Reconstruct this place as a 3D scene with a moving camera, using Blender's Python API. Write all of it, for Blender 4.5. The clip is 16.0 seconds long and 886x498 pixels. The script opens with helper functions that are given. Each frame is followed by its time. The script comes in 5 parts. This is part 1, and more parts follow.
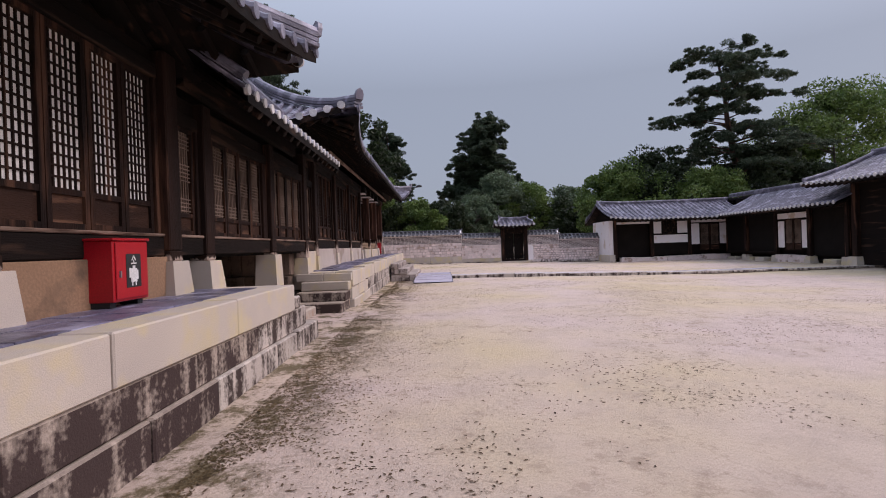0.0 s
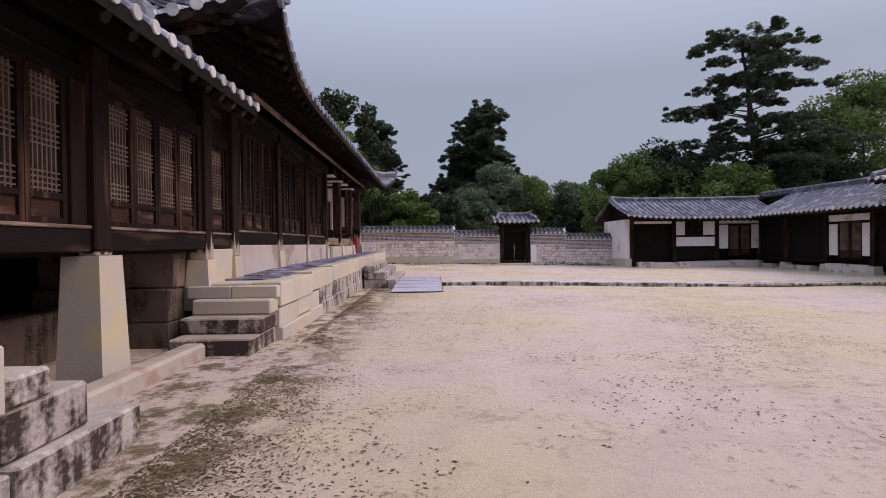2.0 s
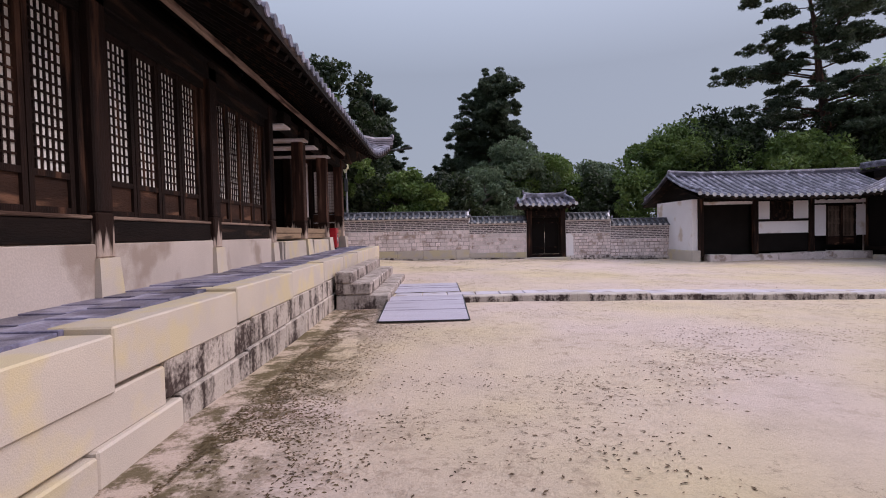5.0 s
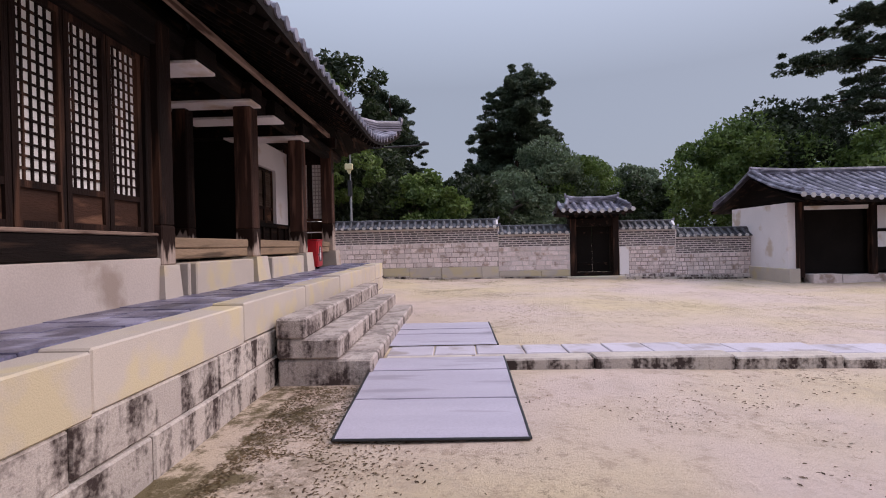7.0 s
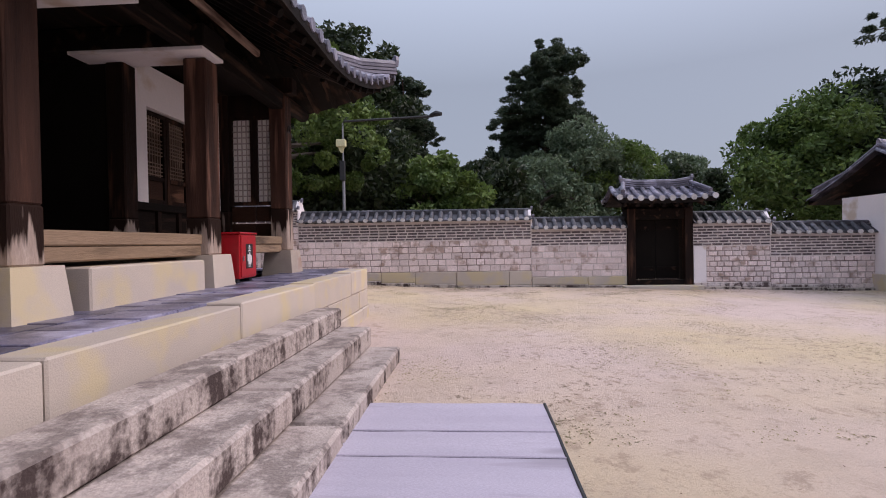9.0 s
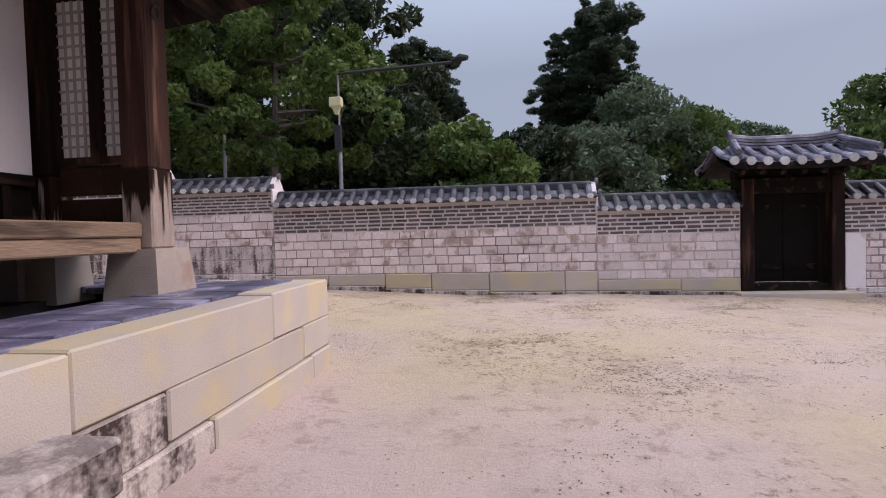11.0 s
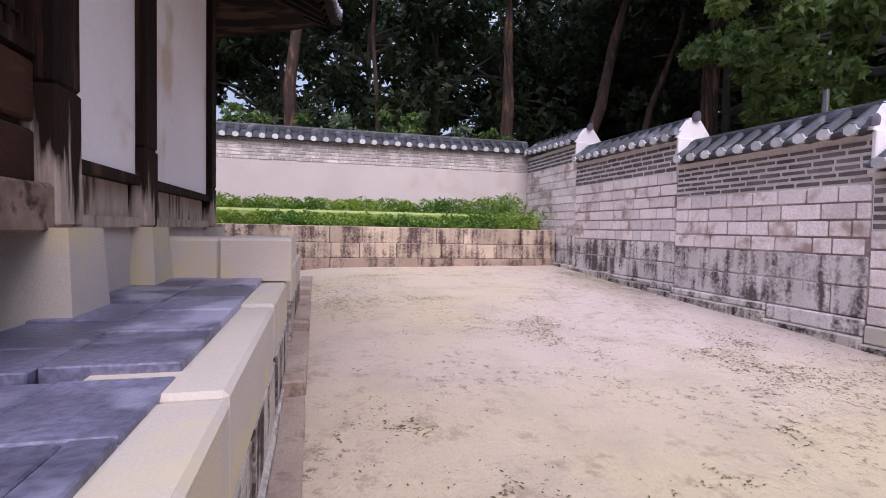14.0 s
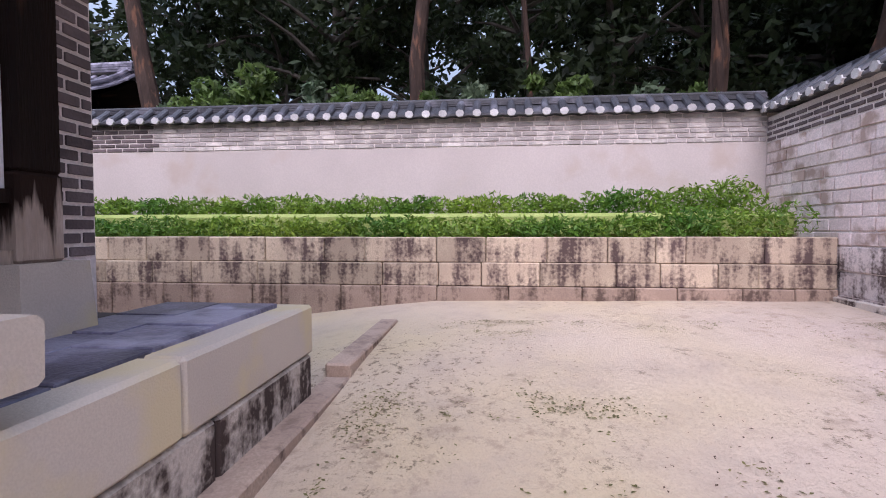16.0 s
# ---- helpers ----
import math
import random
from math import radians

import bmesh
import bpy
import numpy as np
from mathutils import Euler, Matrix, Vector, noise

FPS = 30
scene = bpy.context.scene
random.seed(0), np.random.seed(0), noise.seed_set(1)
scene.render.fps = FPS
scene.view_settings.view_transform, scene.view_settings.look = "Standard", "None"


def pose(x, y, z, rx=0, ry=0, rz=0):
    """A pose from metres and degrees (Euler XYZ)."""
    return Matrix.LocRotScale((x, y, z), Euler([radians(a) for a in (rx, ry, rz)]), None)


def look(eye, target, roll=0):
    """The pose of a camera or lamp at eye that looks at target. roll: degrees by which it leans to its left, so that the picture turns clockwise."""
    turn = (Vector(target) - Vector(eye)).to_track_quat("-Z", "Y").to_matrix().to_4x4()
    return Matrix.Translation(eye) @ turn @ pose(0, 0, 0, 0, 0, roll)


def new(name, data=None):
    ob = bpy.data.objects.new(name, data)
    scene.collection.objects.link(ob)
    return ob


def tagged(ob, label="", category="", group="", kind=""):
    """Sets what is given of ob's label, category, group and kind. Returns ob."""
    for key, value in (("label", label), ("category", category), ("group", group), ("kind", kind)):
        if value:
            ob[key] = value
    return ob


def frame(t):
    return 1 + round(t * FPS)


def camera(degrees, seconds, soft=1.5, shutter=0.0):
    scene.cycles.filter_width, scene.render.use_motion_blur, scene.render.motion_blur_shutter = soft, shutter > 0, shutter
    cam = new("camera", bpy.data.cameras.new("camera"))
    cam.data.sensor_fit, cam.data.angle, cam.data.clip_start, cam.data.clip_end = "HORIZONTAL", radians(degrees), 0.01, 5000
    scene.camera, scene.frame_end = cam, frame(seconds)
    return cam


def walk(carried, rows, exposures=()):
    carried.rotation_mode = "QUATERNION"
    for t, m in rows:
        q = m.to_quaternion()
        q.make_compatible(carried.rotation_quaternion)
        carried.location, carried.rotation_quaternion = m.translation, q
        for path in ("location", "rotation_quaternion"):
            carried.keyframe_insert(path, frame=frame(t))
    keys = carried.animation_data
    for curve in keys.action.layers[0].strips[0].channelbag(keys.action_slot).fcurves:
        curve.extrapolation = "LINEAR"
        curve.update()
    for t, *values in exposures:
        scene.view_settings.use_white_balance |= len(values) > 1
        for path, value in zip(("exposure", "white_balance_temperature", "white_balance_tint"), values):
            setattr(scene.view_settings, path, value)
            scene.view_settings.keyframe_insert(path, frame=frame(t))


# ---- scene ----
cam = camera(83.4, 16.0, 1.0)
METRES, EYE, TILT, LEAN, TURN = 32.6, 1.5, 0.0, 0.0, -0.4
ROWS = [
    (0.0, 0.0, 0.0, 0.0, -0.01, -0.29, 1.99),
    (0.5, 0.0026, 0.0343, 0.0002, 0.78, -1.13, 1.0),
    (1.0, 0.0033, 0.0669, 0.0011, 0.54, 0.02, 0.91),
    (1.5, 0.0038, 0.0978, 0.0005, -0.39, -0.54, 0.94),
    (2.0, 0.0042, 0.1329, 0.0012, -0.87, -0.61, 0.67),
    (2.5, 0.0046, 0.1654, 0.0005, -0.46, -0.32, -0.18),
    (3.0, 0.0027, 0.1978, 0.0016, -0.61, -0.71, 0.24),
    (3.5, 0.0006, 0.2295, 0.0006, -1.03, -1.4, 1.18),
    (6.0, -0.0056, 0.3877, 0.0034, 0.73, -1.84, 1.19),
    (6.5, -0.0057, 0.4211, 0.0033, 1.69, -0.64, 1.13),
    (7.0, -0.0049, 0.4544, 0.0036, 1.97, -0.41, 1.32),
    (7.5, -0.0038, 0.4881, 0.0039, 2.57, -0.07, 1.91),
    (8.0, -0.0043, 0.5204, 0.0035, 3.22, -0.4, 1.86),
    (8.5, -0.0052, 0.553, 0.0037, 3.39, -0.44, 0.63),
    (9.0, -0.0067, 0.5876, 0.004, 4.12, -0.7, 0.95),
    (11.5, -0.0115, 0.7437, 0.0037, 11.65, -2.22, 1.94),
    (12.0, -0.0102, 0.7745, 0.0034, 20.27, -2.58, 2.15),
    (12.5, -0.0148, 0.8027, 0.0024, 33.34, -3.56, 1.69),
    (13.0, -0.0224, 0.8294, 0.0026, 51.79, -3.63, 1.32),
    (13.5, -0.037, 0.8526, 0.0031, 65.96, -3.13, -0.3),
    (14.0, -0.0574, 0.868, 0.0039, 76.19, -2.29, -1.19),
    (14.5, -0.0837, 0.8814, 0.0045, 82.44, -1.5, -1.65),
    (15.0, -0.1119, 0.8884, 0.0057, 86.52, -1.27, -1.61),
    (15.5, -0.1414, 0.8926, 0.0071, 89.85, -1.68, -0.36),
    (16.0, -0.1679, 0.8966, 0.0076, 96.06, -2.26, 0.04),
]
walk(cam, [(t, pose(0, 0, EYE, TILT, LEAN, TURN) @ pose(METRES * x, METRES * y, METRES * z, 90 + pitch, roll, yaw)) for t, x, y, z, yaw, pitch, roll in ROWS],
     [(0.0, 0.26, 6850, 25), (9.0, 0.36, 6850, 25), (12.0, 0.46, 6550, 25), (14.0, 0.84, 6250, 26), (16.0, 0.92, 6200, 26)])

# ---- world and sun: bright overcast ----
SUN_EL, SUN_AZ = 45.0, 90.0
world = bpy.data.worlds.new("overcast_sky")
scene.world = world
world.use_nodes = True
wn, wl = world.node_tree.nodes, world.node_tree.links
sky = wn.new("ShaderNodeTexSky")
sky.sky_type, sky.sun_disc = "NISHITA", False
sky.sun_elevation, sky.sun_rotation = radians(SUN_EL), radians(SUN_AZ)
sky.air_density, sky.dust_density, sky.ozone_density = 1.0, 4.0, 1.0
veil = wn.new("ShaderNodeMixRGB")
veil.inputs[0].default_value = 0.75
veil.inputs[2].default_value = (5.3, 6.75, 8.3, 1)
wl.new(sky.outputs[0], veil.inputs[1])
# an overcast sky is about three times as bright overhead as at the horizon
where = wn.new("ShaderNodeTexCoord")
split = wn.new("ShaderNodeSeparateXYZ")
rise = wn.new("ShaderNodeMapRange")
rise.inputs[1].default_value, rise.inputs[2].default_value = 0.3, 1.0
rise.inputs[3].default_value, rise.inputs[4].default_value = 0.54, 1.75
wl.new(where.outputs["Generated"], split.inputs[0])
wl.new(split.outputs[2], rise.inputs[0])
dome = wn.new("ShaderNodeMixRGB")
dome.blend_type, dome.inputs[0].default_value = "MULTIPLY", 1.0
wl.new(veil.outputs[0], dome.inputs[1])
wl.new(rise.outputs[0], dome.inputs[2])
wl.new(dome.outputs[0], wn["Background"].inputs[0])
wn["Background"].inputs[1].default_value = 0.105
sun_lamp = bpy.data.lights.new("sun", "SUN")
sun_lamp.energy, sun_lamp.angle, sun_lamp.color = 1.45, radians(45), (1.0, 0.95, 0.93)
new("sun", sun_lamp).matrix_world = look((0, 0, 60), (0 - 60 * math.sin(radians(SUN_AZ)) / math.tan(radians(SUN_EL)), 0 - 60 * math.cos(radians(SUN_AZ)) / math.tan(radians(SUN_EL)), 0))


# ---- materials ----
def material(name, a, b, scale=3.0, rough=0.85, bump=0.3, fine=40.0, stain=None, stain_amount=0.0, stretch=(1, 1, 1), spread=0.0, metal=0.0, island=False, grain_dark=0.5, drip=0.0):
    """Two colours mixed by coarse and fine noise at world size, with relief, stains of their own shape and a shift from piece to piece."""
    m = bpy.data.materials.new(name)
    m.use_nodes = True
    n, l = m.node_tree.nodes, m.node_tree.links
    p = n["Principled BSDF"]
    p.inputs["Roughness"].default_value, p.inputs["Metallic"].default_value = rough, metal
    p.inputs["Specular IOR Level"].default_value = 0.15 if rough > 0.6 else 0.45
    geo = n.new("ShaderNodeNewGeometry")
    mp = n.new("ShaderNodeMapping")
    mp.inputs["Scale"].default_value = stretch
    l.new(geo.outputs["Position"], mp.inputs[0])

    def tex(s, detail=5.0):
        t = n.new("ShaderNodeTexNoise")
        t.inputs["Scale"].default_value, t.inputs["Detail"].default_value = s, detail
        l.new(mp.outputs[0], t.inputs["Vector"])
        return t

    def ramp(src, lo, hi):
        r = n.new("ShaderNodeMapRange")
        r.inputs[1].default_value, r.inputs[2].default_value = lo, hi
        l.new(src, r.inputs[0])
        return r.outputs[0]

    def mix(f, c1, c2, kind="MIX"):
        x = n.new("ShaderNodeMixRGB")
        x.blend_type = kind
        for i, c in enumerate((f, c1, c2)):
            if isinstance(c, (float, int)):
                x.inputs[i].default_value = c
            elif isinstance(c, tuple):
                x.inputs[i].default_value = (*c, 1)
            else:
                l.new(c, x.inputs[i])
        return x.outputs[0]

    coarse, grain = tex(scale), tex(fine, 6.0)
    col = mix(ramp(coarse.outputs[0], 0.35, 0.65), a, b)
    dark = tuple(0.62 * c for c in a)
    col = mix(ramp(grain.outputs[0], 0.62, 0.4), col, mix(grain_dark, col, dark))
    if stain:
        s = tex(scale * 0.9 + 0.7, 8.0).outputs[0]
        if drip:
            # runs of black lichen: blobs broken up by fine grain and drawn down the upright faces
            run = n.new("ShaderNodeMapping")
            run.inputs["Scale"].default_value = (1, 1, 0.10)
            l.new(geo.outputs["Position"], run.inputs[0])
            streak = n.new("ShaderNodeTexNoise")
            streak.inputs["Scale"].default_value, streak.inputs["Detail"].default_value = 8.0, 5.0
            l.new(run.outputs[0], streak.inputs["Vector"])
            total = None
            for src, k in ((s, 0.38), (streak.outputs[0], 0.40), (tex(26.0, 5.0).outputs[0], 0.22)):
                w = n.new("ShaderNodeMath")
                w.operation = "MULTIPLY_ADD"
                w.inputs[1].default_value = k
                l.new(src, w.inputs[0])
                if total is None:
                    w.inputs[2].default_value = 0.0
                else:
                    l.new(total, w.inputs[2])
                total = w.outputs[0]
            f = ramp(total, 0.53 - 0.07 * stain_amount, 0.63 - 0.07 * stain_amount)
            up = n.new("ShaderNodeSeparateXYZ")
            l.new(geo.outputs["Normal"], up.inputs[0])
            side = ramp(up.outputs[2], 0.95, 0.35)
            k = n.new("ShaderNodeMath")
            k.operation = "MULTIPLY"
            l.new(f, k.inputs[0])
            low = n.new("ShaderNodeMapRange")
            low.inputs[3].default_value = 1.0 - drip
            l.new(side, low.inputs[0])
            l.new(low.outputs[0], k.inputs[1])
            col = mix(k.outputs[0], col, stain)
        else:
            col = mix(ramp(s, 0.62 - 0.35 * stain_amount, 0.72 - 0.3 * stain_amount), col, stain)
    if spread:
        if island:
            src = geo.outputs["Random Per Island"]
        else:
            src = n.new("ShaderNodeObjectInfo").outputs["Random"]
        h = n.new("ShaderNodeHueSaturation")
        v = n.new("ShaderNodeMapRange")
        v.inputs[3].default_value, v.inputs[4].default_value = 1 - spread, 1 + spread
        l.new(src, v.inputs[0])
        l.new(v.outputs[0], h.inputs["Value"])
        l.new(col, h.inputs["Color"])
        col = h.outputs[0]
    l.new(col, p.inputs["Base Color"])
    bp = n.new("ShaderNodeBump")
    bp.inputs["Strength"].default_value, bp.inputs["Distance"].default_value = bump, 0.02
    l.new(grain.outputs[0], bp.inputs["Height"])
    l.new(bp.outputs[0], p.inputs["Normal"])
    return m


def sand_material():
    """Pale packed sand: broad tone drifts, fine grain, gritty specks in patches, moss along the platform's foot."""
    m = bpy.data.materials.new("packed_sand")
    m.use_nodes = True
    n, l = m.node_tree.nodes, m.node_tree.links
    p = n["Principled BSDF"]
    p.inputs["Roughness"].default_value = 0.95
    geo = n.new("ShaderNodeNewGeometry")

    def tex(s, detail=4.0, rough=0.55):
        t = n.new("ShaderNodeTexNoise")
        t.inputs["Scale"].default_value, t.inputs["Detail"].default_value, t.inputs["Roughness"].default_value = s, detail, rough
        l.new(geo.outputs["Position"], t.inputs["Vector"])
        return t.outputs[0]

    def span(src, lo, hi):
        r = n.new("ShaderNodeMapRange")
        r.inputs[1].default_value, r.inputs[2].default_value = lo, hi
        l.new(src, r.inputs[0])
        return r.outputs[0]

    def times(a, b):
        k = n.new("ShaderNodeMath")
        k.operation = "MULTIPLY"
        for i, v in enumerate((a, b)):
            if isinstance(v, float):
                k.inputs[i].default_value = v
            else:
                l.new(v, k.inputs[i])
        return k.outputs[0]

    def mix(f, c1, c2):
        x = n.new("ShaderNodeMixRGB")
        for i, c in enumerate((f, c1, c2)):
            if isinstance(c, tuple):
                x.inputs[i].default_value = (*c, 1)
            else:
                l.new(c, x.inputs[i])
        return x.outputs[0]
    fine = tex(60, 6, 0.7)
    col = mix(span(tex(0.22, 3), 0.4, 0.62), (0.565, 0.44, 0.39), (0.56, 0.44, 0.29))
    col = mix(times(span(tex(1.6, 6, 0.7), 0.48, 0.68), 0.5), col, (0.40, 0.31, 0.25))
    col = mix(times(span(fine, 0.5, 0.72), 0.35), col, (0.30, 0.23, 0.18))
    specks = times(span(tex(13, 8, 0.8), 0.54, 0.60), span(tex(0.55, 7, 0.65), 0.50, 0.58))
    col = mix(times(specks, 0.85), col, (0.15, 0.105, 0.065))
    worn = times(span(tex(4.5, 8, 0.75), 0.53, 0.62), span(tex(0.35, 3), 0.44, 0.56))
    col = mix(times(worn, 0.55), col, (0.30, 0.21, 0.15))
    sep = n.new("ShaderNodeSeparateXYZ")
    l.new(geo.outputs["Position"], sep.inputs[0])
    strip = times(times(span(sep.outputs[0], -0.75, -1.45), span(sep.outputs[0], -3.8, -3.2)), span(sep.outputs[1], 20.9, 20.0))
    moss = times(strip, span(tex(2.6, 9, 0.8), 0.465, 0.55))
    col = mix(times(moss, 0.9), col, (0.10, 0.072, 0.024))
    l.new(col, p.inputs["Base Color"])
    bp = n.new("ShaderNodeBump")
    bp.inputs["Strength"].default_value, bp.inputs["Distance"].default_value = 0.8, 0.03
    l.new(tex(16, 8, 0.75), bp.inputs["Height"])
    l.new(bp.outputs[0], p.inputs["Normal"])
    return m


M_SAND = sand_material()
M_LITTER = material("leaf_litter", (0.16, 0.105, 0.07), (0.07, 0.048, 0.032), 3, 0.95, 0.2, 40, spread=0.4, island=True)
M_MOSS = material("moss", (0.085, 0.075, 0.025), (0.15, 0.11, 0.05), 5, 0.95, 0.8, 60)
M_GRANITE = material("granite", (0.57, 0.49, 0.42), (0.51, 0.44, 0.39), 1.4, 0.8, 0.22, 110, (0.57, 0.475, 0.32), 0.36, spread=0.07, grain_dark=0.2)
M_WEATHERED = material("weathered_granite", (0.60, 0.52, 0.46), (0.48, 0.41, 0.37), 2.2, 0.85, 0.3, 70, (0.06, 0.042, 0.038), 0.95, spread=0.12, grain_dark=0.5, drip=0.85)
M_DAMP = material("damp_granite", (0.50, 0.41, 0.34), (0.40, 0.32, 0.27), 2.2, 0.8, 0.35, 60, (0.06, 0.04, 0.037), 1.65, spread=0.12, grain_dark=0.5, drip=0.9)
M_STEP = material("step_granite", (0.55, 0.47, 0.43), (0.40, 0.33, 0.30), 2.6, 0.85, 0.45, 60, (0.07, 0.05, 0.047), 0.9, spread=0.1, grain_dark=0.6, drip=0.45)
# Granite darkened so that its colour carries the passage's shade under the gallery.
M_PASSAGE = material("shaded_passage_stone", (0.22, 0.155, 0.12), (0.13, 0.092, 0.075), 2.2, 0.9, 0.4, 60, (0.05, 0.036, 0.03), 0.5, spread=0.2, grain_dark=0.5, drip=0.4)
M_FOOTING = material("ruddy_footing_stone", (0.46, 0.34, 0.27), (0.36, 0.26, 0.21), 2.5, 0.9, 0.4, 60, (0.13, 0.09, 0.075), 0.5, spread=0.14, grain_dark=0.5, drip=0.5)
M_SOOT = material("dark_bedding", (0.10, 0.085, 0.08), (0.06, 0.05, 0.05), 3, 0.95, 0.3, 50)
M_SLAB2 = material("pale_flagstone", (0.56, 0.51, 0.57), (0.50, 0.45, 0.51), 2.0, 0.85, 0.2, 90, (0.36, 0.31, 0.31), 0.3, spread=0.08, grain_dark=0.3)
M_RETAIN = material("retaining_granite", (0.60, 0.48, 0.36), (0.46, 0.35, 0.27), 2.0, 0.85, 0.3, 70, (0.11, 0.075, 0.07), 0.85, spread=0.2, grain_dark=0.5, drip=0.85)
M_STONE = material("wall_stone", (0.86, 0.73, 0.72), (0.75, 0.62, 0.60), 3.2, 0.85, 0.3, 45, (0.42, 0.31, 0.27), 0.22, spread=0.13)
M_BRICK = material("grey_brick", (0.21, 0.165, 0.17), (0.10, 0.08, 0.085), 3, 0.88, 0.35, 60, spread=0.25)
M_BRICK_W = material("limewashed_brick", (0.50, 0.45, 0.44), (0.38, 0.33, 0.32), 3, 0.9, 0.3, 60, (0.62, 0.56, 0.53), 0.35, spread=0.2)
M_SLAB = material("pale_base_slab", (0.74, 0.64, 0.62), (0.60, 0.52, 0.50), 2.0, 0.85, 0.3, 60, (0.12, 0.09, 0.085), 0.85, spread=0.12, grain_dark=0.4, drip=0.85)
M_BRICK_ISL = material("grey_brick_run", (0.21, 0.165, 0.17), (0.10, 0.08, 0.085), 3, 0.88, 0.35, 60, spread=0.25, island=True)
M_STONE_ISL = material("wall_stone_run", (0.86, 0.73, 0.72), (0.75, 0.62, 0.60), 3.2, 0.85, 0.3, 45, (0.42, 0.31, 0.27), 0.22, spread=0.13, island=True)
M_MORTAR = material("lime_mortar", (0.80, 0.71, 0.69), (0.68, 0.60, 0.58), 1.5, 0.9, 0.3, 50)
M_PLASTER = material("white_plaster", (0.86, 0.80, 0.82), (0.79, 0.73, 0.74), 0.8, 0.9, 0.08, 30, (0.62, 0.50, 0.42), 0.12, grain_dark=0.1)
M_LIMEWASH = material("old_limewash", (0.60, 0.52, 0.50), (0.52, 0.45, 0.43), 0.7, 0.9, 0.15, 40, (0.50, 0.41, 0.37), 0.12, grain_dark=0.2)
M_PLINTH = material("cream_plinth_plaster", (0.56, 0.48, 0.44), (0.47, 0.40, 0.36), 1.1, 0.85, 0.15, 60, (0.34, 0.27, 0.23), 0.2, grain_dark=0.25)
M_WOOD = material("old_dark_wood", (0.024, 0.011, 0.008), (0.009, 0.005, 0.004), 1.6, 0.75, 0.4, 30, (0.085, 0.040, 0.025), 0.2, (3, 3, 0.35), spread=0.15)
# Lighter copy of the dark wood: the light on the porch posts, as colour.
M_LITWOOD = material("lit_brown_post_wood", (0.085, 0.040, 0.028), (0.028, 0.014, 0.011), 1.8, 0.7, 0.45, 30, (0.17, 0.085, 0.06), 0.22, (4, 4, 0.3), spread=0.12)
# Beam wood held near black, with the shade under the eaves in its colour.
M_WOODH = material("shade_dark_beam", (0.012, 0.0065, 0.005), (0.005, 0.0035, 0.003), 1.6, 0.8, 0.4, 30, (0.050, 0.027, 0.018), 0.2, (3, 0.35, 3), spread=0.15)
M_FLOORWOOD = material("worn_floor_wood", (0.36, 0.25, 0.17), (0.26, 0.18, 0.12), 2, 0.7, 0.35, 30, (0.10, 0.07, 0.05), 0.25, (3, 0.35, 3), spread=0.12)
M_BARE = material("bleached_wood", (0.50, 0.40, 0.34), (0.36, 0.27, 0.22), 4, 0.85, 0.3, 40, (0.10, 0.06, 0.04), 0.2, (3, 3, 0.5))
M_PAPER = material("lattice_paper", (0.88, 0.85, 0.83), (0.82, 0.79, 0.76), 2, 0.9, 0.05, 60, grain_dark=0.1)
# Near-black paper: the dimness behind the lattice is in its colour.
M_DIMPAPER = material("dimmed_paper", (0.045, 0.030, 0.024), (0.025, 0.018, 0.014), 2, 0.9, 0.05, 60, grain_dark=0.1)
# Grey tile lightened to lilac: part of the sky's sheen is in the colour.
M_TILE = material("grey_sheen_roof_tile", (0.17, 0.155, 0.20), (0.10, 0.092, 0.122), 2.5, 0.38, 0.35, 50, (0.30, 0.28, 0.35), 0.3, spread=0.18)
M_COPING = material("dark_coping_tile", (0.060, 0.058, 0.070), (0.036, 0.035, 0.042), 2.5, 0.5, 0.35, 50, (0.13, 0.125, 0.15), 0.2, spread=0.18)
M_TILEEND = material("limed_tile_end", (0.66, 0.63, 0.63), (0.46, 0.44, 0.45), 8, 0.85, 0.3, 60, spread=0.2)
# Dark brick; its pale lilac patches paint the sky's sheen on the paving.
M_FLAG = material("sheened_floor_brick", (0.075, 0.07, 0.115), (0.23, 0.22, 0.33), 2.2, 0.38, 0.3, 40, (0.30, 0.29, 0.40), 0.3, spread=0.28)
M_RED = material("red_enamel", (0.50, 0.012, 0.02), (0.42, 0.01, 0.018), 2, 0.35, 0.02, 60)
M_WHITE = material("white_paint", (0.80, 0.78, 0.78), (0.74, 0.72, 0.72), 3, 0.6, 0.03, 60)
M_MAT = material("lilac_grey_mat", (0.50, 0.46, 0.54), (0.45, 0.41, 0.49), 1.2, 0.9, 0.2, 120, (0.33, 0.30, 0.35), 0.15, (0.5, 3, 1))
M_GREYPAPER = material("thin_paper", (0.62, 0.57, 0.53), (0.48, 0.43, 0.40), 2, 0.9, 0.05, 60, grain_dark=0.1)
M_CLAY = material("brown_clay", (0.36, 0.22, 0.14), (0.27, 0.16, 0.10), 1.5, 0.9, 0.2, 40, (0.15, 0.10, 0.07), 0.2)
M_BASE = material("post_base_granite", (0.50, 0.42, 0.36), (0.40, 0.33, 0.28), 2.5, 0.85, 0.3, 110, (0.36, 0.24, 0.19), 0.2, spread=0.08)
M_PANEL = material("panel_wood", (0.06, 0.028, 0.018), (0.028, 0.014, 0.010), 1.6, 0.7, 0.4, 30, (0.16, 0.08, 0.05), 0.2, (0.6, 0.6, 3), spread=0.15)
M_LATTICE = material("lattice_wood", (0.24, 0.17, 0.135), (0.10, 0.066, 0.05), 2, 0.75, 0.2, 40)
